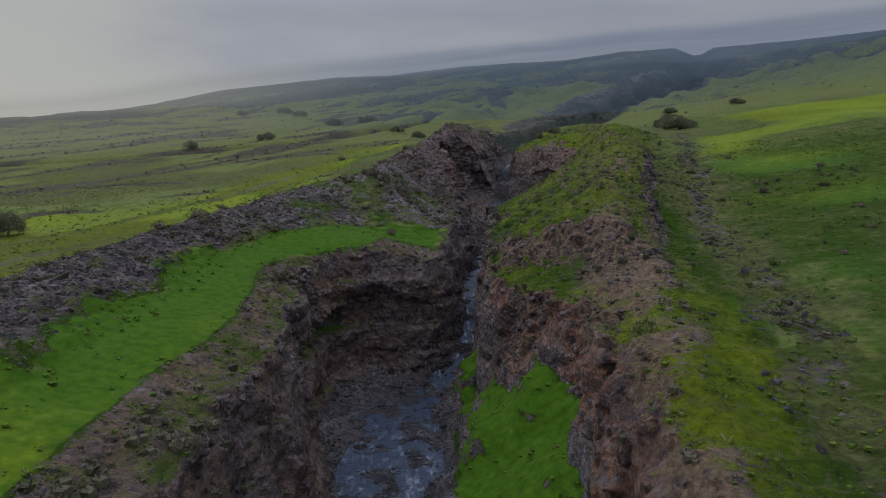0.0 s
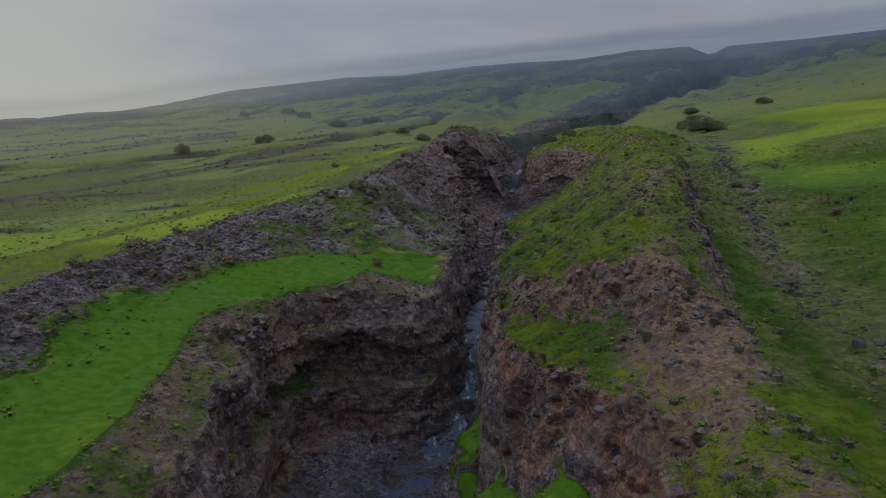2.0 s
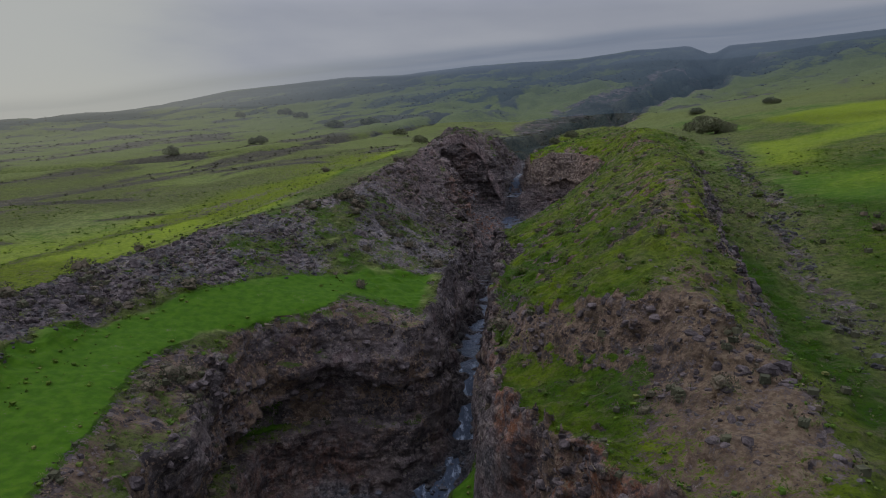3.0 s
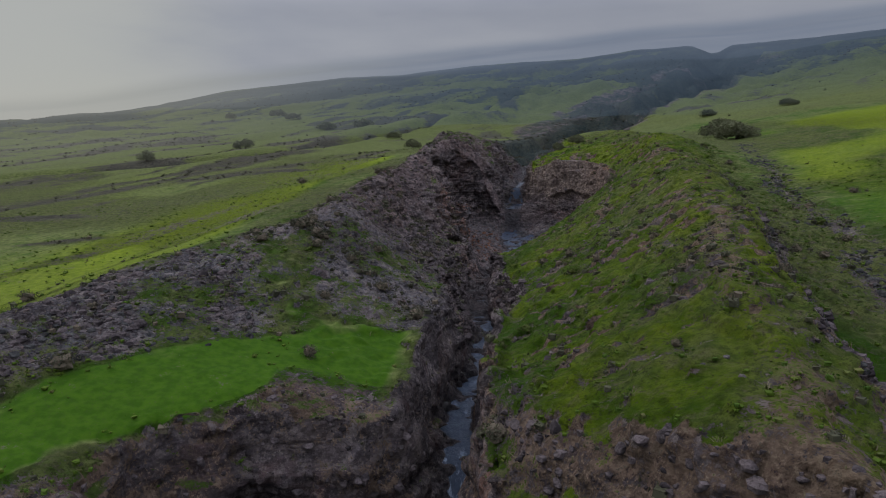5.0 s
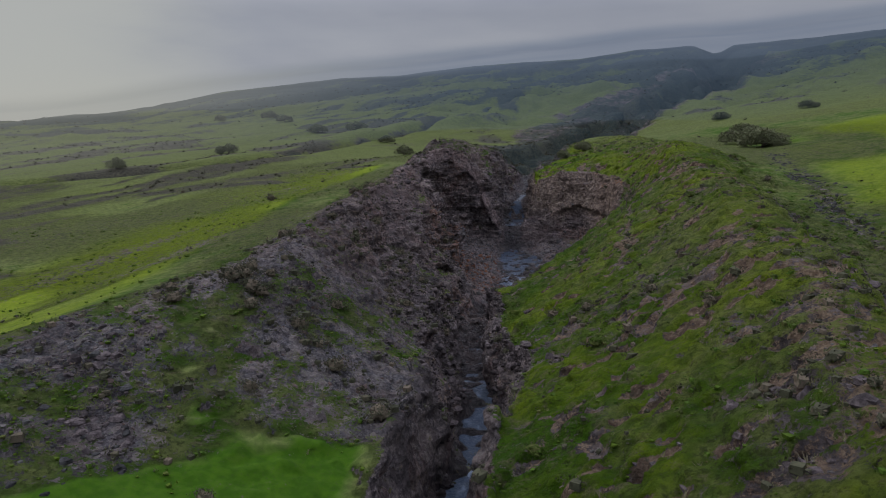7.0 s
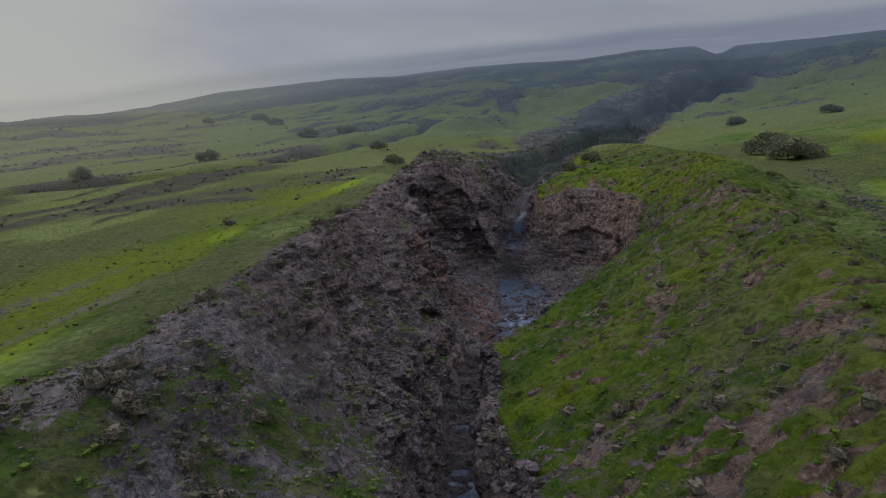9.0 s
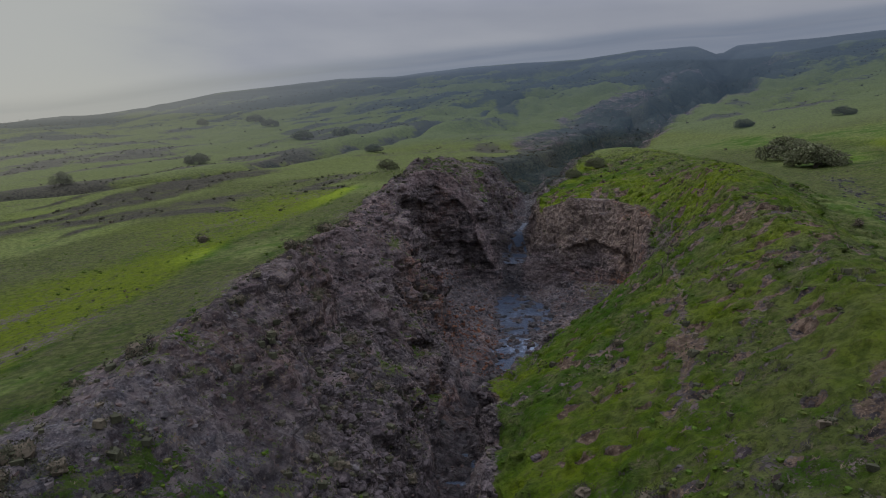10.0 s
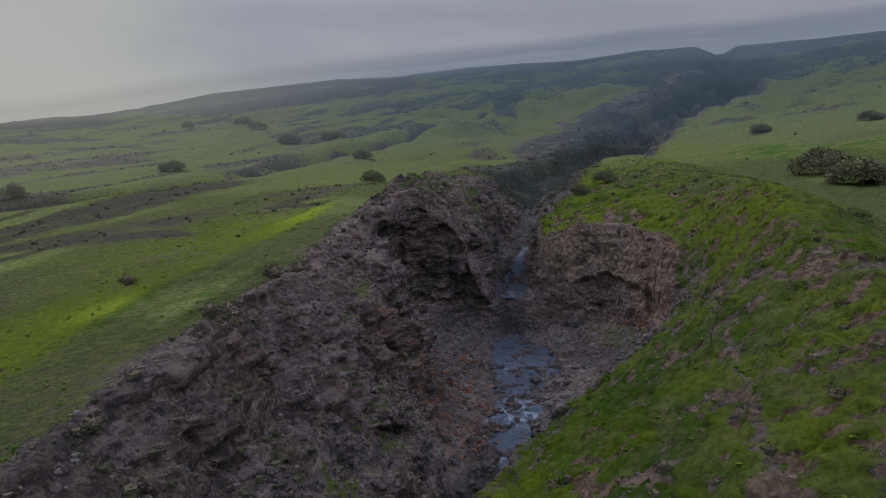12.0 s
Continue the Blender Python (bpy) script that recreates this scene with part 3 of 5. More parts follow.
def spaced(a, b, c, d, s, grow):
    """Coordinates from a to d, evenly s apart between b and c, wider and wider outside."""
    mid = np.arange(b, c + s / 2, s)
    lo, hi, step = [], [], s
    v = b
    while v > a:
        step *= grow
        v -= step
        lo.append(v)
    step, v = s, mid[-1]
    while v < d:
        step = step * grow
        v += step
        hi.append(v)
    return np.array(lo[::-1] + mid.tolist() + hi)

# ---------------------------------------------------------------- materials
def mat(name, rough=0.9):
    m = bpy.data.materials.new(name)
    m.use_nodes = True
    m.node_tree.nodes["Principled BSDF"].inputs["Roughness"].default_value = rough
    m.node_tree.nodes["Principled BSDF"].inputs["Specular IOR Level"].default_value = 0.06
    return m, m.node_tree, m.node_tree.nodes["Principled BSDF"]


class Net:
    """Short hand for wiring a node tree."""

    def __init__(self, tree):
        self.t = tree
        self.pos = tree.nodes.new("ShaderNodeNewGeometry").outputs["Position"]

    def wire(self, a, b):
        self.t.links.new(a, b)

    def noise(self, scale, detail=4, rough=0.55, stretch=(1, 1, 1), distort=0.0):
        mp = self.t.nodes.new("ShaderNodeMapping")
        mp.inputs["Scale"].default_value = stretch
        self.wire(self.pos, mp.inputs["Vector"])
        n = self.t.nodes.new("ShaderNodeTexNoise")
        n.inputs["Scale"].default_value, n.inputs["Detail"].default_value = scale, detail
        n.inputs["Roughness"].default_value, n.inputs["Distortion"].default_value = rough, distort
        self.wire(mp.outputs[0], n.inputs["Vector"])
        return n.outputs["Fac"]

    def cells(self, scale, feature="F1"):
        n = self.t.nodes.new("ShaderNodeTexVoronoi")
        n.inputs["Scale"].default_value, n.feature = scale, feature
        self.wire(self.pos, n.inputs["Vector"])
        return n.outputs["Distance"]

    def shades(self, scale):
        """A value of its own for every stone-sized cell."""
        n = self.t.nodes.new("ShaderNodeTexVoronoi")
        n.inputs["Scale"].default_value = scale
        mp = self.t.nodes.new("ShaderNodeVectorMath")
        warp = self.t.nodes.new("ShaderNodeTexNoise")
        warp.inputs["Scale"].default_value = scale
        self.wire(self.pos, warp.inputs["Vector"])
        mp.operation = "MULTIPLY_ADD"
        mp.inputs[1].default_value = (0.5 / scale,) * 3
        self.wire(warp.outputs["Color"], mp.inputs[0])
        self.wire(self.pos, mp.inputs[2])
        self.wire(mp.outputs[0], n.inputs["Vector"])
        sep = self.t.nodes.new("ShaderNodeSeparateColor")
        self.wire(n.outputs["Color"], sep.inputs[0])
        return sep.outputs[0]

    def attr(self, name):
        n = self.t.nodes.new("ShaderNodeAttribute")
        n.attribute_name = name
        return n.outputs["Fac"]

    def math(self, op, a, b=0.0, c=0.0):
        n = self.t.nodes.new("ShaderNodeMath")
        n.operation = op
        for s, v in zip(n.inputs, (a, b, c)):
            if isinstance(v, (int, float)):
                s.default_value = v
            else:
                self.wire(v, s)
        return n.outputs[0]

    def step(self, v, a, b, lo=0.0, hi=1.0):
        n = self.t.nodes.new("ShaderNodeMapRange")
        n.interpolation_type = "SMOOTHSTEP"
        for k, x in (("From Min", a), ("From Max", b), ("To Min", lo), ("To Max", hi)):
            n.inputs[k].default_value = x
        self.wire(v, n.inputs["Value"])
        return n.outputs["Result"]

    def mix(self, fac, a, b, blend="MIX"):
        n = self.t.nodes.new("ShaderNodeMixRGB")
        n.blend_type = blend
        for s, v in zip(n.inputs, (fac, a, b)):
            if isinstance(v, (int, float)):
                s.default_value = v
            elif isinstance(v, tuple):
                s.default_value = (*v, 1)
            else:
                self.wire(v, s)
        return n.outputs[0]

    def bump(self, height, strength, distance, before=None):
        n = self.t.nodes.new("ShaderNodeBump")
        n.inputs["Strength"].default_value, n.inputs["Distance"].default_value = strength, distance
        self.wire(height, n.inputs["Height"])
        if before is not None:
            self.wire(before, n.inputs["Normal"])
        return n.outputs[0]

    def random(self):
        return self.t.nodes.new("ShaderNodeObjectInfo").outputs["Random"]

    def island(self):
        return self.t.nodes.new("ShaderNodeNewGeometry").outputs["Random Per Island"]


def ground_material():
    m, t, bsdf = mat("grass_soil_and_lava", 0.95)
    n = Net(t)
    big, mid, fine, grit = n.noise(0.045, 5), n.noise(0.33, 5), n.noise(1.5, 6, 0.65), n.noise(6.0, 5, 0.7)
    patch = n.noise(0.8, 6, 0.7, (1, 1.4, 1))
    # bare lava: grey, brown and rusty beds with pale weathered faces
    beds = n.noise(0.5, 5, 0.6, (0.25, 0.25, 2.2), 0.6)
    rock = n.mix(n.step(beds, 0.36, 0.64), (0.052, 0.045, 0.050), (0.128, 0.108, 0.118))
    rock = n.mix(n.math("MULTIPLY", n.step(mid, 0.5, 0.66), 0.7), rock, (0.140, 0.088, 0.086))
    rock = n.mix(n.math("MULTIPLY", n.step(fine, 0.52, 0.66), 0.75), rock, (0.270, 0.236, 0.236))
    rock = n.mix(n.math("MULTIPLY", n.step(grit, 0.48, 0.36), 0.5), rock, (0.034, 0.031, 0.034))
    rock = n.mix(n.math("MULTIPLY", n.attr("rust"), n.step(fine, 0.38, 0.58)), rock, (0.235, 0.098, 0.048))
    rock = n.mix(n.math("MULTIPLY", n.attr("grey"), n.step(patch, 0.36, 0.6, 0.3, 0.9)), rock, n.mix(n.step(grit, 0.38, 0.6), (0.050, 0.052, 0.064), (0.168, 0.172, 0.196)))
    rock = n.mix(n.step(n.shades(1.5), 0.45, 1.0, 0.0, 0.32), rock, (0.270, 0.228, 0.212))
    rock = n.mix(n.step(n.shades(3.6), 0.5, 0.0, 0.0, 0.38), rock, (0.040, 0.035, 0.036))
    med = n.noise(3.2, 5, 0.65)
    rock = n.mix(n.step(med, 0.53, 0.68, 0.0, 0.35), rock, (0.310, 0.275, 0.272))
    rock = n.mix(n.step(med, 0.45, 0.30, 0.0, 0.45), rock, (0.026, 0.022, 0.023))
    rock = n.mix(n.step(grit, 0.54, 0.66, 0.0, 0.45), rock, (0.330, 0.290, 0.285))
    chip = n.shades(2.4)
    rock = n.mix(n.step(chip, 0.72, 1.0, 0.0, 0.4), rock, (0.300, 0.250, 0.240))
    rock = n.mix(n.step(chip, 0.3, 0.0, 0.0, 0.45), rock, (0.030, 0.025, 0.027))
    large = n.noise(0.16, 3, 0.5, (1, 1, 1.6))
    rock = n.mix(n.step(large, 0.50, 0.38, 0.0, 0.5), rock, (0.036, 0.031, 0.034))
    rock = n.mix(n.step(large, 0.54, 0.68, 0.0, 0.4), rock, (0.190, 0.150, 0.140))
    seam = n.noise(1.1, 6, 0.65, (0.22, 0.22, 2.6), 0.5)
    rock = n.mix(n.math("MULTIPLY", n.attr("strata"), n.step(seam, 0.50, 0.36, 0.0, 0.75)), rock, (0.040, 0.030, 0.031))
    rock = n.mix(n.math("MULTIPLY", n.attr("strata"), n.step(seam, 0.54, 0.68, 0.0, 0.7)), rock, (0.222, 0.166, 0.170))
    rock = n.mix(n.math("MULTIPLY", n.attr("pale"), n.step(fine, 0.36, 0.62, 0.15, 0.9)), rock, (0.280, 0.212, 0.212))
    posts = n.noise(1.0, 5, 0.6, (1.0, 1.0, 0.10), 0.4)
    rock = n.mix(n.math("MULTIPLY", n.attr("posts"), n.step(posts, 0.30, 0.52, 0.3, 0.95)), rock, n.mix(n.step(fine, 0.4, 0.62), (0.110, 0.082, 0.070), (0.225, 0.178, 0.150)))
    rock = n.mix(n.math("MULTIPLY", n.attr("posts"), n.step(posts, 0.44, 0.34, 0.0, 0.7)), rock, (0.045, 0.034, 0.030))
    # earth and dry litter
    soil = n.mix(n.step(fine, 0.38, 0.62), (0.088, 0.061, 0.048), (0.195, 0.140, 0.106))
    soil = n.mix(n.math("MULTIPLY", n.step(grit, 0.55, 0.66), 0.7), soil, (0.29, 0.23, 0.17))
    soil = n.mix(n.math("MULTIPLY", n.step(patch, 0.5, 0.42), 0.5), soil, (0.055, 0.045, 0.034))
    soil = n.mix(n.math("MULTIPLY", n.attr("tan"), n.step(fine, 0.34, 0.6, 0.3, 0.95)), soil, n.mix(n.step(med, 0.36, 0.62), (0.120, 0.082, 0.056), (0.235, 0.178, 0.126)))
    # grass: fresh, olive and yellowed
    fresh = n.mix(n.step(fine, 0.36, 0.64), (0.025, 0.066, 0.004), (0.041, 0.094, 0.006))
    olive = n.mix(n.step(fine, 0.36, 0.64), (0.066, 0.084, 0.026), (0.132, 0.154, 0.052))
    yellow = n.mix(n.step(fine, 0.34, 0.66), (0.094, 0.138, 0.008), (0.158, 0.204, 0.012))
    lush = n.math("ADD", n.attr("lush"), n.math("MULTIPLY", n.math("SUBTRACT", mid, 0.5), 1.6))
    grass = n.mix(n.step(lush, 0.2, 0.8), olive, fresh)
    gold = n.math("ADD", n.attr("gold"), n.math("ADD", n.math("MULTIPLY", n.math("SUBTRACT", big, 0.5), 0.9), n.math("MULTIPLY", n.math("SUBTRACT", patch, 0.5), 0.5)))
    grass = n.mix(n.step(gold, 0.3, 0.85), grass, yellow)
    grass = n.mix(n.math("MULTIPLY", n.step(grit, 0.52, 0.66), 0.5), grass, (0.028, 0.042, 0.014))
    grass = n.mix(n.math("MULTIPLY", n.step(med, 0.50, 0.64), n.math("ADD", 0.10, n.math("MULTIPLY", n.attr("dry"), 0.62))), grass, (0.030, 0.040, 0.012))
    grass = n.mix(n.math("MULTIPLY", n.math("MULTIPLY", n.step(patch, 0.52, 0.64), n.attr("dry")), 0.6), grass, n.mix(n.step(grit, 0.4, 0.6), (0.066, 0.056, 0.040), (0.160, 0.135, 0.095)))
    # low woody scrub on the far slopes, the blue of haze put into its tone
    wood = n.mix(n.step(fine, 0.36, 0.64), (0.022, 0.034, 0.036), (0.056, 0.066, 0.054))
    heath = n.mix(n.step(fine, 0.36, 0.64), (0.040, 0.040, 0.032), (0.088, 0.082, 0.062))
    wood = n.mix(n.attr("high"), heath, wood)
    # what covers what
    ragged = n.math("ADD", n.math("MULTIPLY", n.math("SUBTRACT", fine, 0.5), 1.8), n.math("MULTIPLY", n.math("SUBTRACT", grit, 0.5), 1.2))
    is_soil = n.step(n.math("ADD", n.attr("soil"), ragged), 0.40, 0.6)
    is_grass = n.step(n.math("ADD", n.attr("grass"), ragged), 0.38, 0.60)
    wide = n.math("MULTIPLY", n.math("SUBTRACT", mid, 0.5), 1.6)
    is_wood = n.step(n.math("ADD", n.attr("scrub"), n.math("ADD", ragged, wide)), 0.36, 0.72)
    col = n.mix(is_soil, rock, soil)
    col = n.mix(is_grass, col, grass)
    col = n.mix(is_wood, col, wood)
    wet = n.attr("wet")
    col = n.mix(n.math("MULTIPLY", wet, 0.55), col, (0.024, 0.025, 0.030))
    n.wire(col, bsdf.inputs["Base Color"])
    n.wire(n.step(wet, 0.2, 0.9, 0.96, 0.35), bsdf.inputs["Roughness"])
    crag = n.math("ADD", n.math("MULTIPLY", n.cells(2.0), 0.7), n.noise(3.0, 8, 0.75))
    hard = n.bump(n.math("ADD", crag, n.math("MULTIPLY", seam, 0.5)), 1.0, 0.5)
    soft = n.bump(n.noise(2.1, 8, 0.75), 1.0, 0.8)
    n.wire(n.step(n.attr("dry"), 0.0, 0.6, 0.12, 1.0), soft.node.inputs["Strength"])
    pick = t.nodes.new("ShaderNodeMix")
    pick.data_type = "VECTOR"
    n.wire(is_grass, pick.inputs[0])
    n.wire(hard, pick.inputs[4])
    n.wire(soft, pick.inputs[5])
    n.wire(pick.outputs[1], bsdf.inputs["Normal"])
    return m


def leaf_material(name, dark, light, warm, amount=0.3, flecks=0.5):
    m, t, bsdf = mat(name, 0.8)
    n = Net(t)
    col = n.mix(n.step(n.noise(0.6, 3), 0.3, 0.7), dark, light)
    col = n.mix(n.step(n.island(), 1 - amount, 1.0), col, warm)
    # noise-scattered spots at half the dark leaf tone
    col = n.mix(n.math("MULTIPLY", n.step(n.noise(5, 2), 0.5, 0.7), flecks), col, tuple(0.5 * c for c in dark))
    n.wire(col, bsdf.inputs["Base Color"])
    return m


def stone_material(name, dark, light, rust, wet=0.0):
    m, t, bsdf = mat(name, 0.9 - 0.45 * wet)
    n = Net(t)
    col = n.mix(n.step(n.noise(1.1, 5, 0.6), 0.35, 0.65), dark, light)
    col = n.mix(n.math("MULTIPLY", n.step(n.noise(6, 4, 0.7), 0.45, 0.65), 0.55), col, tuple(0.45 * c for c in dark))
    pick = n.math("ADD", n.math("MULTIPLY", n.island(), 0.5), n.math("MULTIPLY", n.random(), 0.5))
    col = n.mix(n.math("MULTIPLY", n.step(pick, 0.55, 0.9), 0.6), col, rust)
    n.wire(col, bsdf.inputs["Base Color"])
    n.wire(n.bump(n.noise(5, 6, 0.7), 0.9, 0.12), bsdf.inputs["Normal"])
    return m


def water_material():
    m, t, bsdf = mat("stream_water", 0.10)
    n = Net(t)
    foam = n.math("MULTIPLY", n.step(n.noise(1.6, 6, 0.7, (1, 0.5, 0.6)), 0.50, 0.66), n.attr("rapid"))
    col = n.mix(foam, (0.036, 0.053, 0.088), (0.26, 0.31, 0.40))
    n.wire(col, bsdf.inputs["Base Color"])
    n.wire(n.step(foam, 0.0, 1.0, 0.28, 0.7), bsdf.inputs["Roughness"])
    bsdf.inputs["Specular IOR Level"].default_value = 0.4
    bsdf.inputs["IOR"].default_value = 1.33
    n.wire(n.bump(n.noise(2.2, 6, 0.65, (1, 0.6, 1)), 0.9, 0.2), bsdf.inputs["Normal"])
    return m


def bark_material():
    m, t, bsdf = mat("grey_bark", 0.9)
    n = Net(t)
    n.wire(n.mix(n.noise(6, 4, 0.6, (1, 1, 0.3)), (0.05, 0.042, 0.036), (0.15, 0.13, 0.115)), bsdf.inputs["Base Color"])
    n.wire(n.bump(n.noise(14, 4, 0.6, (1, 1, 0.25)), 0.8, 0.03), bsdf.inputs["Normal"])
    return m


def haze_glow_material():
    """Thin haze put on as glow, thickening with height into the mountain's cloud."""
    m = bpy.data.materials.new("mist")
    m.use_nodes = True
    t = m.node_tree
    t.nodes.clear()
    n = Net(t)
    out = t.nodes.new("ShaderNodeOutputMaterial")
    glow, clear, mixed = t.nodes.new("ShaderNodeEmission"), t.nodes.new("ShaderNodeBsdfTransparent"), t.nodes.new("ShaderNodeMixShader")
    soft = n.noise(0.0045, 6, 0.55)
    # emitted haze tint: brighter towards the sunny left, darker and bluer right
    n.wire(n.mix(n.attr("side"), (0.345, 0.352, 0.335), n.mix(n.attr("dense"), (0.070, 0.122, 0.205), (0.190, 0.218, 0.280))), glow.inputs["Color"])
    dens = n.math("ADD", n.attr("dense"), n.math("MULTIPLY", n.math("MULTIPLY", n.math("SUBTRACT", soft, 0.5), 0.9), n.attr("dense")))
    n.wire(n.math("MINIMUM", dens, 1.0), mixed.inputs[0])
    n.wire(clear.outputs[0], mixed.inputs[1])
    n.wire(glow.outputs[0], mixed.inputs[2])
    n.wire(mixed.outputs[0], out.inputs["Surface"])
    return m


GROUND = ground_material()
WATER, BARK, HAZE_GLOW = water_material(), bark_material(), haze_glow_material()
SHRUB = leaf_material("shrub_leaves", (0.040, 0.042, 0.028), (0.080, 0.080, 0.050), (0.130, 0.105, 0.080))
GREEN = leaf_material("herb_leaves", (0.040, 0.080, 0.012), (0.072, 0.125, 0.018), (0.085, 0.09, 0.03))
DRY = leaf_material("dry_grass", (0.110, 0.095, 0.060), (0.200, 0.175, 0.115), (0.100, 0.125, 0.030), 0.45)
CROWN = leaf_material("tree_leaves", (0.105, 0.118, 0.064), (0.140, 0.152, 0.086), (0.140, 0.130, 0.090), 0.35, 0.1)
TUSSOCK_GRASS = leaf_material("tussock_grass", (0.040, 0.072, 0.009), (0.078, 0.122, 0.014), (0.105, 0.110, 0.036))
CRAG = stone_material("crag_rock", (0.040, 0.034, 0.037), (0.135, 0.112, 0.116), (0.145, 0.092, 0.080))
GRAVEL = stone_material("wet_gravel", (0.046, 0.049, 0.060), (0.125, 0.130, 0.150), (0.12, 0.10, 0.095), 0.3)
DARK_LAVA = stone_material("dark_lava", (0.030, 0.030, 0.032), (0.085, 0.084, 0.086), (0.075, 0.070, 0.050))
LAVA = stone_material("lava_stone", (0.052, 0.048, 0.052), (0.150, 0.136, 0.138), (0.150, 0.096, 0.082))
RUSTY = stone_material("red_stone", (0.090, 0.042, 0.030), (0.200, 0.100, 0.068), (0.26, 0.105, 0.045))
WETSTONE = stone_material("stream_stone", (0.035, 0.034, 0.037), (0.095, 0.090, 0.090), (0.12, 0.095, 0.085), 0.6)

# ---------------------------------------------------------------- the ground
STEP = 0.30
v1, q1 = surface_net(GX0 + 1, GX1 - 1, GY0 + 1, GY1 - 1, -3.0, 38.0, STEP)
xs, ys = spaced(-2600, -100, 150, 2600, 2.0, 1.035), spaced(-300, -20, 350, 3200, 2.0, 1.018)
AX, AY = np.meshgrid(xs, ys, indexing="ij")
AZ = ground_height(AX, AY)
AZ = AZ + 0.10 * fbm(AX / 2.2, AY / 2.2, 3.3, 2)
inn = (AX > GX0 + 3.8) & (AX < GX1 - 3.8) & (AY > GY0 + 3.8) & (AY < GY1 - 3.8)
n1, n2 = AX.shape
idx = np.arange(n1 * n2).reshape(n1, n2)
keep = ~(inn[:-1, :-1] | inn[1:, :-1] | inn[1:, 1:] | inn[:-1, 1:])
q2 = np.stack([idx[:-1, :-1], idx[1:, :-1], idx[1:, 1:], idx[:-1, 1:]], -1)[keep]
v2 = np.stack([AX, AY, AZ - 0.12 * ((AX > GX0) & (AX < GX1) & (AY > GY0) & (AY < GY1))], -1).reshape(-1, 3)
ground = new("ground", mesh_from("ground", np.concatenate([v1, v2]), np.concatenate([q1, q2 + len(v1)])))
ground.data.materials.append(GROUND)
tagged(ground, "green grassy volcanic slopes cut by a dark rocky gorge", "ground", kind="structure")

GN = np.empty(len(ground.data.vertices) * 3, np.float32)
ground.data.vertices.foreach_get("co", GN)
GV = GN.reshape(-1, 3).astype(float).copy()
ground.data.vertices.foreach_get("normal", GN)
GN = GN.reshape(-1, 3)


# broken rock has sharp facets, turf is soft
_fq = np.concatenate([q1, q2 + len(v1)])
_sharp = (grid_at(ROCKY, GV[_fq[:, 0], 0], GV[_fq[:, 0], 1]) > 0.3) | (GN[_fq, 2].mean(1) < 0.72)
_sharp &= np.arange(len(_fq)) < len(q1)
ground.data.polygons.foreach_set("use_smooth", ~_sharp)


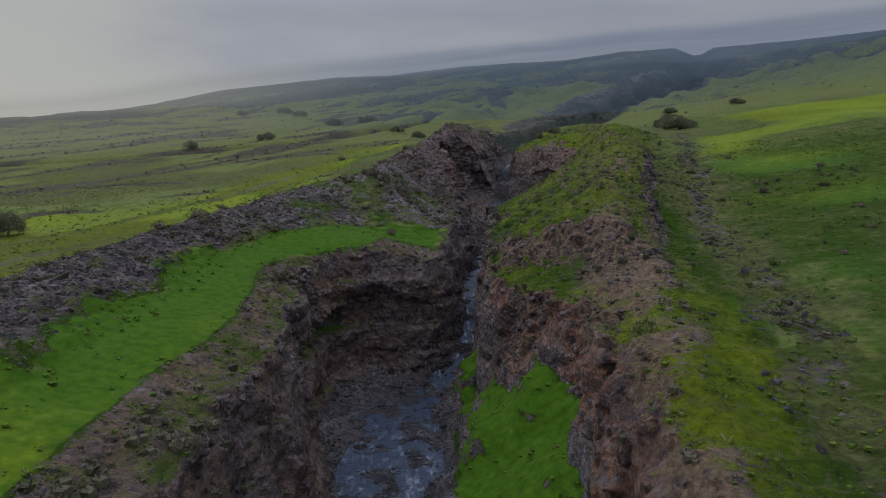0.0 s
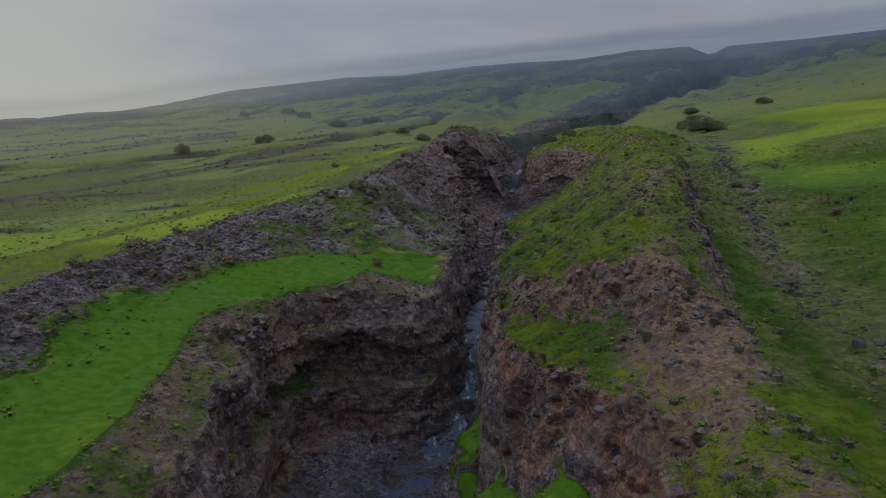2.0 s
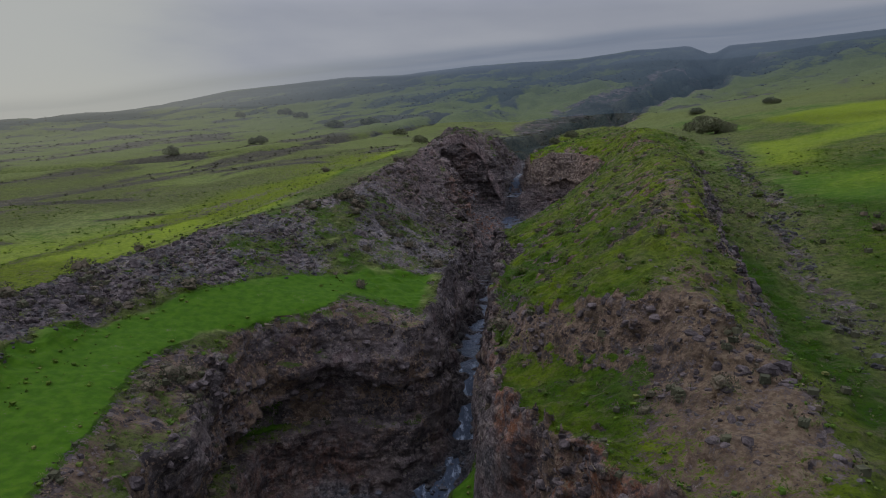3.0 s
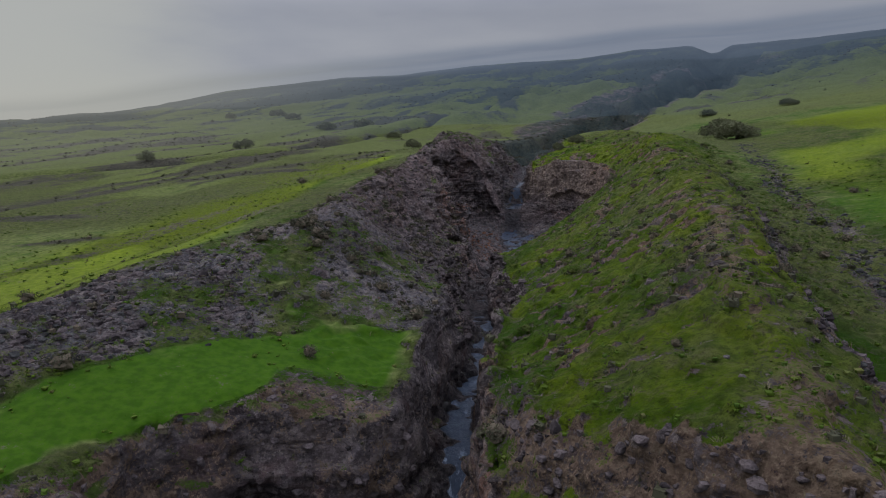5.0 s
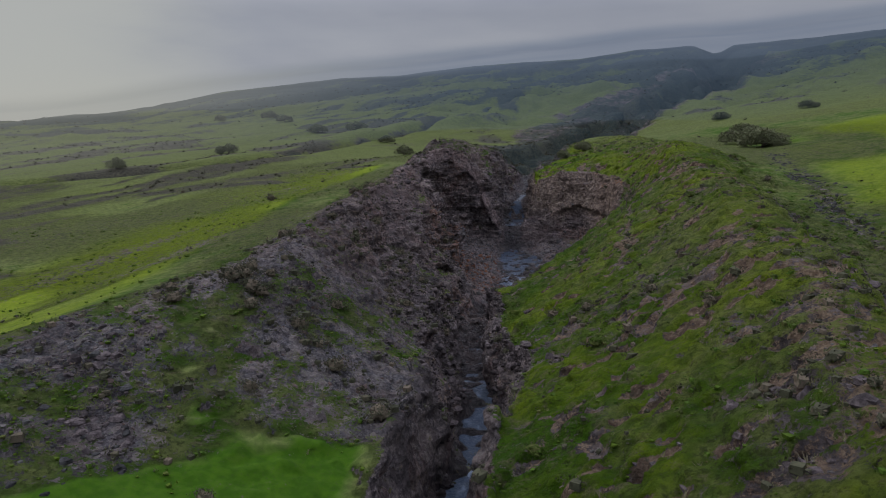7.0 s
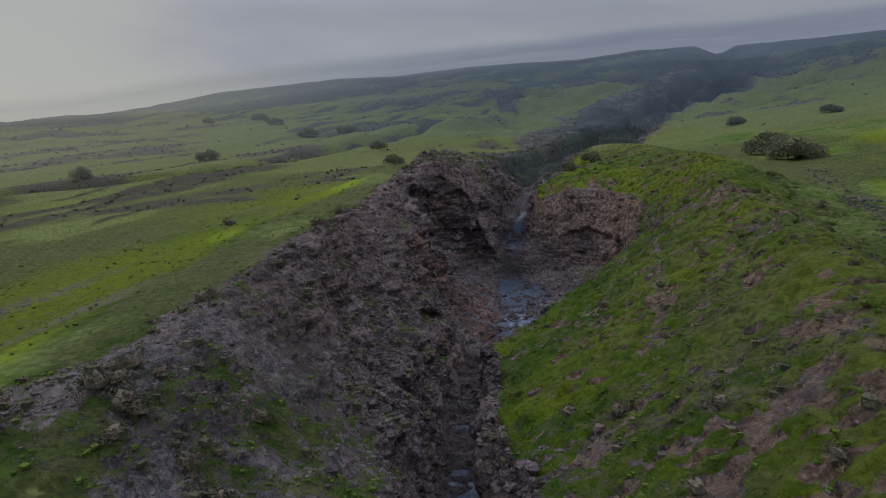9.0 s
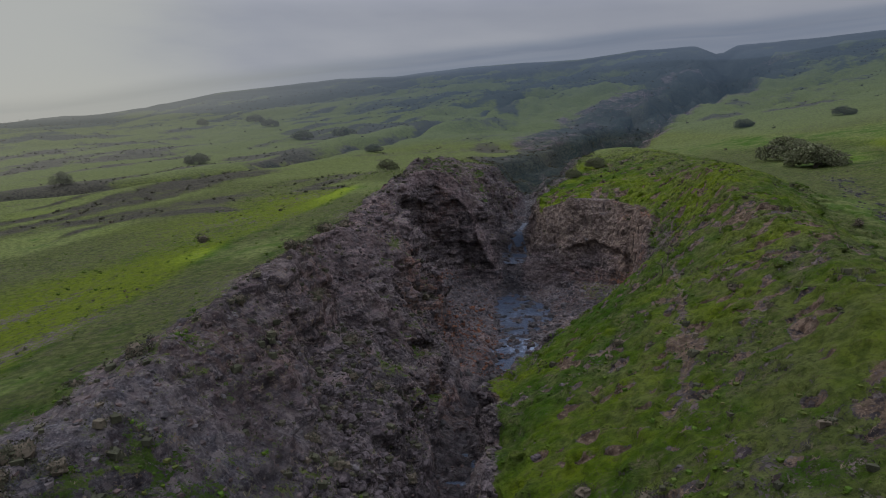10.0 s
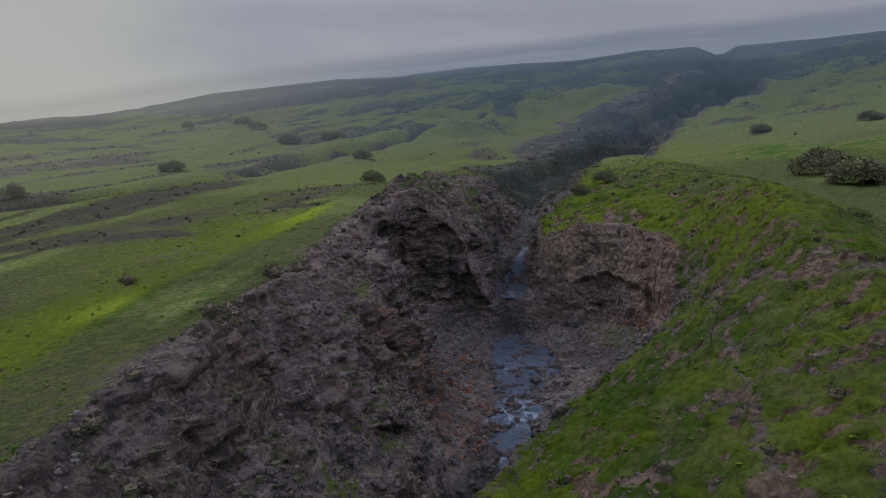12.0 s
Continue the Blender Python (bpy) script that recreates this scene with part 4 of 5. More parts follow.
def cover(v, nz):
    """How much grass, fresh green, gold, earth, scrub, rust, grey stone and wet there is at places v."""
    x, y, z = v[:, 0], v[:, 1], v[:, 2]
    n6, n2, n25 = fbm(x / 6, y / 6, z / 6, 3), fbm(x / 1.8, y / 1.8, z / 1.8, 2), fbm(x / 26, y / 26, 4.4, 3)
    streak = fbm((x - 0.35 * y) / 9, (y + 0.35 * x) / 60, 2.6, 4)
    back, top, lawn, rim, lip, rlip, crest, shoulder, foot, gully = (line_x(k, y) for k in range(2, 12))
    behind = y - np.interp(x, [-23, -17, -11, -4, 1], [70, 81, 86.5, 91, 92])
    boxed = (x > GX0) & (x < GX1) & (y > GY0) & (y < GY1)
    de, df = np.where(boxed, grid_at(D_EDGE, x, y), 50), np.where(boxed, grid_at(D_FOOT, x, y), 50)
    open_z = np.where(boxed, grid_at(OPEN, x, y), z)
    d = np.hypot(x, y)
    # the open plains
    g = 0.95 + 0.25 * n25
    lush, gold = 0.35 + 0.3 * n25, 0.25 + 0.0 * x
    soil, scrub, rust, grey, wet = (0.0 * x + k for k in (0.15, 0.0, 0.0, 0.0, 0.0))
    left = smooth(top + 2, top - 3, x)
    gold = gold + left * (0.15 - 0.1 * smooth(110, 300, y) + 0.3 * smooth(45, 60, y) * smooth(120, 100, y) * smooth(-75, -60, x))
    lush = lush + 0.5 * smooth(gully - 1.5, gully - 4, x) * smooth(crest, crest + 2, x) * smooth(90, 70, y)
    scrub = scrub + left * np.clip((0.95 + 0.5 * smooth(150, 190, y)) * streak + 0.02 - 0.05 * smooth(150, 190, y), 0, 0.8) * smooth(-2.5, -12, x - top)
    g = g - left * 0.3 * smooth(0.1, 0.6, streak)
    right = smooth(gully - 1, gully + 8, x)
    lush = lush - 0.12 * right + right * 0.22 * smooth(40, 20, np.abs(x - 62)) - 0.2 * left * smooth(60, 140, y)
    gold = gold + 0.16 * right + right * 0.30 * smooth(110, 150, y) * smooth(215, 180, y) * smooth(0, 0.5, n25 + 0.3) + 0.7 * smooth(84, 91, x) * smooth(165, 180, y) * smooth(228, 208, y)
    # dark low scarp
    sc = smooth(top - 3.5, top - 1.5, x) * smooth(lawn + 0.5, lawn - 2.5, x) * smooth(102, 88, y)
    g = g * (1 - sc) + sc * (0.18 + 0.5 * n6 + 0.3 * n2)
    grey = grey + sc * 0.45
    # lawn on the terrace
    lw = smooth(lawn - 2.6, lawn + 1.4, x + 1.6 * n6 + 1.2 * n2) * smooth(rim + 1.0, rim - 0.9, x + 0.9 * n6 + 0.9 * n2)
    lw = np.maximum(lw, smooth(lawn - 1, lawn + 3, x) * smooth(-1.0, -2.6, x - lip + 0.6 * n6) * smooth(79, 83, y)) * smooth(7, -3, behind + 4 * n6 + 2.5 * n2) * smooth(106, 98, y)
    g = g * (1 - lw) + lw * (1.15 + 0.1 * n6)
    lush = lush * (1 - lw) + lw * (1.3 + 0.2 * n2)
    gold = gold * (1 - lw) + lw * (0.0 + 0.22 * smooth(72, 36, y) + 0.25 * n25)
    scrub = scrub * (1 - lw)
    # strip of litter between lawn and edge
    fr = smooth(rim - 0.6, rim + 0.6, x) * smooth(lip + 3, lip, x) * (x < rlip) * smooth(86, 80, y)
    g = g * (1 - fr) + fr * (0.40 + 0.14 * smooth(66, 74, y) + 0.5 * n6 + 0.3 * n2)
    soil = soil * (1 - fr) + fr * (0.62 + 0.3 * n2)
    # rubble slope above the middle gorge, bare rock further up
    slope_from = np.interp(y, [75, 85, 100, 112, 125, 150, 200], [-27, -25, -21, -14.5, -10.8, -9.3, -2])
    sl = smooth(slope_from - 1, slope_from + 1.5, x + 1.5 * n6) * (x < rlip) * smooth(-1, 3, behind) * smooth(78, 84, y) * smooth(246, 232, y)
    bare = smooth(106, 124, y)
    sl_g = (0.36 + 0.28 * smooth(11, 0, behind) + 0.55 * n6 + 0.3 * n2) * (1 - bare) + bare * (0.02 + 0.35 * n6)
    g = g * (1 - sl) + sl * sl_g
    lush = lush * (1 - sl) + sl * 0.5
    soil = soil * (1 - sl) + sl * (0.18 + 0.35 * n6)
    grey = grey + sl * (0.75 * (1 - bare) + 0.25 * bare * (n25 > 0))
    scrub = scrub * (1 - sl)
    hollow = smooth(1.0, 0.55, np.hypot((x + 4.6) / 4.2, (y - 129) / 9) + 0.25 * n2)
    soil, g, grey = soil + 0.7 * hollow, g - 0.35 * hollow, grey * (1 - hollow)
    pink = sl * smooth(138, 150, y) * smooth(182, 174, y) * smooth(4, 1, x)
    rust = rust + 0.25 * pink
    pale = 0.32 * pink * smooth(-0.5, 0.4, n6 + 0.15 * (z - 20))
    strata = 1.0 * sl * bare + 0.5 * smooth(84, 78, y) * smooth(3, 1, x) * smooth(0.6, -0.5, de)
    posts = smooth(17.8, 19, x) * smooth(172, 177, y) * smooth(204, 198, y) * smooth(15.5, 20.5, z + 2 * n6) * smooth(0.85, 0.6, nz)
    rust = rust + sl * bare * np.clip(0.35 * n6 + 0.08, 0, 1)
    past = left * smooth(105, 125, y) * smooth(222, 200, y) * smooth(26, 8, np.abs(x - slope_from + 10))
    gold, lush, scrub = gold + past * (0.62 + 0.35 * n25), lush + 0.8 * past, scrub * (1 - 0.9 * past)
    rim_strip = smooth(slope_from - 5, slope_from - 1, x) * smooth(slope_from + 2, slope_from, x) * smooth(105, 125, y) * smooth(200, 190, y)
    g = g - 0.25 * rim_strip
    mound = smooth(-1, 2, x) * smooth(18, 16, x) * smooth(189, 193, y) * smooth(235, 215, y)
    g = g * (1 - mound) + mound * (0.30 + 0.5 * n6 + 0.5 * smooth(3, 0.5, np.abs(x - 13.5)) * smooth(205, 196, y))
    lush, scrub, grey, soil = lush + 0.3 * mound, scrub + 0.25 * mound, grey * (1 - mound), soil + 0.2 * mound
    # slope and crest on the other side
    rs = smooth(rlip - 2, rlip, x) * smooth(foot + 1, foot - 1, x) * smooth(250, 235, y)
    far_up = smooth(64, 90, y)
    g = g * (1 - rs) + rs * (0.86 + 0.34 * n6 + 0.14 * n2)
    lush = lush * (1 - rs) + rs * (0.78 - 0.3 * smooth(rlip + 3, crest, x) + 0.3 * n25 + 0.25 * n2)
    gold = gold * (1 - rs) + rs * (0.50 + 0.02 * smooth(135, 100, y) + 0.2 * n6 + 0.1 * n2)
    soil = soil * (1 - rs) + rs * (0.62 - 0.2 * far_up)
    hol = rs * turf_hollows(x, y)
    g, soil = g + (0.10 + 0.12 * smooth(100, 125, y)) * rs - 1.25 * hol, np.maximum(soil, hol * (0.55 + 0.5 * (n6 > -0.1)))
    bank = smooth(rlip + 5, rlip + 1.5, x + 1.5 * n6) * smooth(132, 142, y) * smooth(176, 168, y)
    g, grey, soil = g - 0.42 * bank * rs, grey + 0.3 * bank * rs, soil - 0.2 * bank
    cr = smooth(2.4 + 2.6 * smooth(70, 58, y), 0.4 + smooth(70, 58, y), np.abs(x - crest - 0.4 + (1.0 + 1.6 * n6 + 0.8 * n2) * smooth(70, 58, y))) * smooth(140, 75, y)
    g = g - cr * (0.50 - 0.15 * far_up + 0.27 * smooth(70, 58, y))
    soil = np.maximum(soil, cr * 0.75)
    tan = smooth(3.4, 0.6, np.abs(x - crest - 0.6 + 0.8 * n6)) * smooth(160, 95, y)
    line = 0.8 * smooth(0.55, 0.15, np.abs(x - 20.1 - 0.288 * (y - 118) + 0.6 * n2)) * smooth(116, 119, y) * smooth(149, 144, y)
    worn = smooth(0.4, 0.7, fbm(x / 3.2, y / 3.2, 8.8, 3)) * smooth(rlip + 8, rlip + 12, x) * smooth(86, 100, y) * smooth(150, 125, y) * (x < shoulder)
    g, soil = g - 0.9 * np.maximum(line, worn), np.maximum(soil, 0.7 * np.maximum(line, worn))
    sd = smooth(shoulder - 0.5, shoulder + 0.5, x) * smooth(foot + 1.0, foot - 0.3, x) * smooth(58, 66, y) * smooth(135, 110, y)
    g = g - 0.65 * sd
    grey = grey + 0.4 * sd
    led = smooth(2.0, 0.5, np.abs(y - 0.6 - np.interp(x, [4, 7, 9.5, 13, 16, 19], [82, 71, 65.5, 61, 57, 52]))) * smooth(3, 5, x) * smooth(18, 15, x)
    g, rust = g - 0.6 * led, rust + 0.4 * led
    gu = smooth(2.4, 0.7, np.abs(x - gully + 1.8 * n6)) * smooth(200, 170, y) * smooth(-0.5, 0.1, n6 + 0.3 * n2)
    g = g - gu * (0.5 - 0.45 * n6)
    grey = grey + 0.3 * gu
    scrub = scrub + gu * 0.12
    # walls and bottom of the gorge
    inside = smooth(0.6, -0.5, de)
    steep = smooth(0.75, 0.5, nz)
    g = g * (1 - inside) + inside * (0.10 + 0.4 * n6 - 0.5 * steep + 0.2 * smooth(0.7, 0.9, nz))
    soil = soil * (1 - inside) + inside * (0.1 + 0.5 * n6)
    g = g - 0.75 * steep * (d < 300) * (1 - 0.8 * rs * (1 - inside) * smooth(66, 76, y))
    bottom = smooth(0.3, -0.6, df)
    g = g * (1 - bottom) + bottom * (-0.2 + 0.3 * n6)
    sx, sw, sz = (smooth_interp(y, STREAM[:, 0], STREAM[:, k]) for k in (1, 3, 2))
    shelf = smooth(0.35, 0.55, nz) * bottom * smooth(sw + 2.2, sw + 3.2, x - sx + 1.1 * n6) * smooth(20, 40, y) * smooth(83, 78, y)
    g = g * (1 - shelf) + shelf * 1.1
    lush, gold = lush * (1 - shelf) + shelf * 1.05, gold * (1 - shelf)
    soil = soil * (1 - 0.8 * bottom * smooth(82, 78, y))
    tal = bottom * smooth(150, 162, y)
    grey = grey * (1 - inside) + tal * 0.55 + bottom * 0.8 * smooth(80, 76, y)
    soil = soil * (1 - tal) + tal * (0.35 + 0.3 * n2)
    g = g + tal * smooth(24, 28, x) * 0.55
    rust = rust * (1 - inside) + inside * (0.45 * (1 - bottom) * smooth(-1, -8, x) * smooth(84, 78, y) * smooth(9, 6, z) + 0.4 * smooth(31, 33, x) * smooth(172, 178, y) + 0.5 * smooth(24, 27, x) * smooth(17.5, 15.5, z) * smooth(178, 183, y) + 0.45 * smooth(5, 12, np.abs(x) + 6) * smooth(0.2, 0.7, n6) + 0.55 * smooth(30, 33, x) * smooth(165, 170, y) + 0.85 * (x > 4.5) * smooth(84, 66, y))
    rust = rust + 0.7 * inside * smooth(-3, 3, x) * smooth(14, 9, x) * smooth(152, 158, y) * smooth(172, 164, y) * (n2 > 0)
    low_floor = bottom * smooth(82, 78, y) * (1 - shelf)
    rust, soil, grey = rust * (1 - low_floor), soil * (1 - low_floor), np.maximum(grey, low_floor)
    wet = inside * smooth(sw + 1.6 + 2.5 * smooth(80, 76, y), sw - 0.2, np.abs(x - sx) + 0.6 * n6) * smooth(2.2, 0.2, z - sz)
    # ravines and the mountain
    rv, along = line_distance(x, y, RAVINE)
    half = np.interp(along, [205, 240, 300, 500, 1000], [7, 12, 18, 32, 64])
    rav = smooth(half, 0.5 * half, rv + 0.25 * half * n25) * smooth(222, 245, y)
    g, scrub = g - rav * (0.75 - 0.5 * n6), scrub + rav * (0.62 + 0.3 * n25 + 0.2 * n6)
    lb, along = line_distance(x, y, LEFT_BANK)
    half = np.interp(along, [240, 300, 500, 1000], [8, 16, 34, 70])
    lbk = smooth(half, 0.35 * half, lb + 0.5 * half * n25 + 1.5 * n6) * smooth(222, 245, y)
    g, scrub = g - lbk * (0.6 - 0.5 * n6), scrub + lbk * (0.62 + 0.4 * n25 + 0.3 * n6)
    rav = np.maximum(rav, 0.8 * lbk)
    soil = soil - 0.5 * rav
    heathy = smooth(1.0, 0.5, np.hypot((x + 50) / 20, (y - 200 - 0.5 * (x + 50)) / 11) + 0.5 * n25 + 0.15 * n6)
    g, scrub = g - 0.15 * heathy, scrub + heathy * (0.55 + 0.5 * n6)
    dr, along = line_distance(x, y, DRAIN)
    drn = smooth(10, 3, dr + 5 * n25) * smooth(-0.7, 0.0, n6 + 0.5 * n25)
    scrub, g = scrub + 0.85 * drn, g - 0.4 * drn
    far = smooth(330, 900, y)
    along_fall, across = 0.6 * x + 0.8 * y, 0.8 * x - 0.6 * y
    cl = fbm(across / 48, along_fall / 170, 9.1, 5, 0.62)
    for tx, ty, tw, tl in THICKETS:
        th = smooth(1.15, 0.6, np.hypot((x - tx) / tw, (y - ty) / tl) + 0.35 * n25 + 0.2 * n6)
        g, scrub = g - 0.2 * th, scrub + 0.8 * th
    scrub = scrub + far * (0.34 + 0.9 * cl + 0.48 * smooth(0.0, 0.32, x / np.maximum(d, 1)) + 0.25 * smooth(800, 1500, d) + 0.5 * smooth(640, 900, d) * smooth(-0.05, -0.2, x / np.maximum(d, 1)))
    scrub = scrub + (0.5 + 0.4 * smooth(0.0, 0.2, x / np.maximum(d, 1))) * smooth(250, 330, y) * np.clip(fbm(across / 13, along_fall / 50, 1.1, 4) - 0.12, 0, 1)
    # far grass fades to dull olive: haze put into its colour by distance
    lush, gold = lush - 0.5 * np.maximum(smooth(150, 300, y) * smooth(70, 40, x), smooth(240, 340, y)), gold - 0.30 * smooth(180, 330, y) - 0.1 * far
    dry = np.clip(0.22 + 1.1 * smooth(1.05, 0.7, g) + 0.35 * rs - 0.9 * lw - 0.6 * shelf - 0.35 * past, 0, 1) * smooth(330, 200, d)
    lush = lush + 0.35 * right * smooth(150, 110, y)
    gold = gold + 0.08 * lw * smooth(75, 50, y)
    soil = soil * (1 - 0.75 * sl * bare)
    rib = np.interp(x, [-3, -0.5, 3.8, 7, 9.3, 10.6, 12.4, 14.7], [25.5, 28.6, 29.7, 27.8, 25.2, 21.2, 17.8, 14.5])
    rib = smooth(0.0, 0.6, z - rib) * smooth(3.4, 2.2, z - rib) * smooth(-2, 0, x) * smooth(14.8, 13.5, x) * smooth(181, 185, y) * smooth(194.5, 192.5, y)
    strata, pale = strata * (1 - bottom) * (1 - rib), np.maximum(pale, 0.75 * rib)
    return dict(tan=np.clip(tan, 0, 1), strata=np.clip(strata, 0, 1), posts=np.clip(posts, 0, 1), high=np.maximum(np.maximum(smooth(300, 560, y), rav), 0.8 * drn), pale=np.clip(pale, 0, 1), dry=dry, grass=g, lush=lush, gold=gold, soil=soil, scrub=scrub, rust=np.clip(rust, 0, 1), grey=np.clip(grey, 0, 1), wet=np.clip(wet, 0, 1))


COVER = cover(GV, GN[:, 2])
for key, value in COVER.items():
    ground.data.attributes.new(key, "FLOAT", "POINT").data.foreach_set("value", value.astype(np.float32))

# ---------------------------------------------------------------- the stream
def build_stream():
    yy = np.arange(20, 207, 0.5)
    uu = np.linspace(-1, 1, 9)
    Y, U = np.meshgrid(yy, uu, indexing="ij")
    sx, sz, sw = (smooth_interp(Y, STREAM[:, 0], STREAM[:, k]) for k in (1, 2, 3))
    w = sw + np.where(Y > 188, 0.15, np.where(Y < 76, 1.2, 1.2)) + 0.3 * vnoise(Y / 3.5, U * 0 + 2, 1)
    X = sx + U * w
    drop = np.gradient(smooth_interp(yy, STREAM[:, 0], STREAM[:, 2]), yy)[:, None] + 0 * U
    Z = sz + np.where(Y < 76, 0.06, 0.07) + 0.05 * vnoise(X / 1.2, Y / 1.2, 3)
    n, k = Y.shape
    ids = np.arange(n * k).reshape(n, k)
    q = np.stack([ids[:-1, :-1], ids[:-1, 1:], ids[1:, 1:], ids[1:, :-1]], -1).reshape(-1, 4)
    keep = (np.abs(np.repeat(drop[:-1, :1], k - 1, 1)).ravel() < 0.5) | (Y[:-1, :-1].ravel() < 100) | (Y[:-1, :-1].ravel() > 199)
    me = mesh_from("stream", np.stack([X, Y, Z], -1).reshape(-1, 3), q[keep])
    ripple = smooth(186, 180, Y) * np.clip(0.25 + 2.2 * np.abs(drop) + 0.6 * vnoise(Y / 4, U * 0, 6), 0, 1)
    me.attributes.new("rapid", "FLOAT", "POINT").data.foreach_set("value", ripple.ravel().astype(np.float32))
    me.materials.append(WATER)
    return tagged(new("stream_water", me), "shallow blue-grey stream between dark stones", "water", kind="structure")


build_stream()


# ---------------------------------------------------------------- shapes of stones and leaves
def ball_quads(n):
    """A cube of n x n squares a side, blown up into a ball."""
    verts, faces, seen = [], [], {}

    def key(p):
        k = tuple(round(c * 1000) for c in p)
        if k not in seen:
            seen[k] = len(verts)
            verts.append(p)
        return seen[k]
    for ax in range(3):
        for s in (-1, 1):
            for i in range(n):
                for j in range(n):
                    quad = []
                    for a, b in ((i, j), (i + 1, j), (i + 1, j + 1), (i, j + 1)):
                        p = [0, 0, 0]
                        p[ax], p[(ax + 1) % 3], p[(ax + 2) % 3] = s, 2 * a / n - 1, 2 * b / n - 1
                        quad.append(key(tuple(p)))
                    faces.append(quad if s > 0 else quad[::-1])
    v = np.array(verts, float)
    return v / np.linalg.norm(v, axis=1, keepdims=True), np.array(faces)


def stone_shape(seed, n=2):
    r = np.random.RandomState(seed)
    v, f = ball_quads(n)
    for _ in range(7):                       # broken faces
        d = r.normal(size=3)
        d /= np.linalg.norm(d)
        c = r.uniform(0.55, 0.85)
        over = np.maximum(v @ d - c, 0)
        v = v - over[:, None] * d
    v = v * (1 + 0.10 * r.normal(size=(len(v), 1)))
    return v * np.array([1, r.uniform(0.65, 0.95), r.uniform(0.5, 0.8)]) * 0.5, f


def block_shape(seed):
    """A rough six-sided block of broken rock."""
    r = np.random.RandomState(seed)
    v, f = ball_quads(1)
    v = v * np.array([1, r.uniform(0.6, 0.95), r.uniform(0.5, 0.85)]) * (1 + 0.25 * r.normal(size=(8, 1))) + 0.13 * r.normal(size=(8, 3))
    return v * 0.62, f


def leaf_ball(seed, leaves, size, flat=0.7, core=2):
    """A lumpy cushion of leaves round a twiggy heart."""
    r = np.random.RandomState(seed)
    lobes = r.normal(size=(7, 3)) * np.array([0.24, 0.24, 0.11]) + np.array([0, 0, 0.22])
    V, F = [], []
    if core:
        v, f = ball_quads(core)
        v = v * (0.27 + 0.05 * r.normal(size=(len(v), 1))) * np.array([1, 1, flat]) + np.array([0, 0, 0.2])
        V.append(v)
        F.append(f)
    for k in range(leaves):
        d = r.normal(size=3)
        d[2] = abs(d[2]) * 0.9 - 0.15
        d /= np.linalg.norm(d)
        c = lobes[k % 7] + d * r.uniform(0.17, 0.30) * np.array([1, 1, flat])
        a = r.normal(size=3)
        a -= (a @ d) * d * 0.6
        a /= np.linalg.norm(a)
        b = np.cross(d, a)
        s = size * r.uniform(0.6, 1.3)
        base = sum(len(q) for q in V)
        V.append(np.array([c - a * s, c - b * s * 0.5, c + a * s + d * s * 0.4, c + b * s * 0.5]))
        F.append(np.array([[base, base + 1, base + 2, base + 3]]))
    return np.concatenate(V), np.concatenate(F)


def tuft_shape(seed, blades=11):
    r = np.random.RandomState(seed)
    V, F = [], []
    for k in range(blades):
        a = r.uniform(0, 6.28)
        o = r.normal(size=2) * 0.2
        lean, h, w = r.uniform(0.15, 0.75), r.uniform(0.2, 0.5), r.uniform(0.03, 0.075)
        dx, dy = math.cos(a), math.sin(a)
        b = 4 * k
        V += [(o[0] - dy * w, o[1] + dx * w, -0.1), (o[0] + dy * w, o[1] - dx * w, -0.1), (o[0] + dx * lean + dy * w * .3, o[1] + dy * lean - dx * w * .3, h), (o[0] + dx * lean - dy * w * .3, o[1] + dy * lean + dx * w * .3, h)]
        F.append((b, b + 1, b + 2, b + 3))
    return np.array(V), np.array(F)


def strewn(name, shapes, place, size, material, label, category, squash=None, sink=0.0, lean=None, seed=1):
    """Very many alike things in one mesh of kind stuff."""
    r = np.random.RandomState(seed)
    V, F, base = [], [], 0
    which = r.randint(len(shapes), size=len(place))
    ang = r.uniform(0, 6.283, len(place))
    for k, (sv, sf) in enumerate(shapes):
        m = which == k
        c, s = np.cos(ang[m])[:, None], np.sin(ang[m])[:, None]
        x, y = sv[None, :, 0] * c - sv[None, :, 1] * s, sv[None, :, 0] * s + sv[None, :, 1] * c
        z = np.broadcast_to(sv[None, :, 2], x.shape)
        p = np.stack([x, y, z], -1) * size[m][:, None, None]
        if lean is not None:
            p = p + lean[m][:, None, :] * p[:, :, 2:3] * np.array([1, 1, 0])
        p = p + place[m][:, None, :] - np.array([0, 0, 1]) * (sink * size[m])[:, None, None]
        n = m.sum()
        V.append(p.reshape(-1, 3))
        F.append((sf[None] + (np.arange(n) * len(sv))[:, None, None]).reshape(-1, 4) + base)
        base += n * len(sv)
    me = mesh_from(name, np.concatenate(V), np.concatenate(F), False)
    me.materials.append(material)
    return tagged(new(name, me), label, category, kind="stuff")


# places on the ground, with what grows there
FQ = np.concatenate([q1, q2 + len(v1)])
FC = GV[FQ].mean(1)
FN = GN[FQ].mean(1)
_e1, _e2 = GV[FQ[:, 2]] - GV[FQ[:, 0]], GV[FQ[:, 3]] - GV[FQ[:, 1]]
FA = 0.5 * np.linalg.norm(np.cross(_e1, _e2), axis=1)
FK = {k: v[FQ].mean(1) for k, v in COVER.items()}
FNET = np.arange(len(FQ)) < len(q1)
FD = np.hypot(FC[:, 0] - 4, FC[:, 1] - 50)
PX, PY = FC[:, 0], FC[:, 1]
F_FOOT = np.where(FNET, grid_at(D_FOOT, PX, PY), 50)
F_EDGE = np.where(FNET, grid_at(D_EDGE, PX, PY), 50)
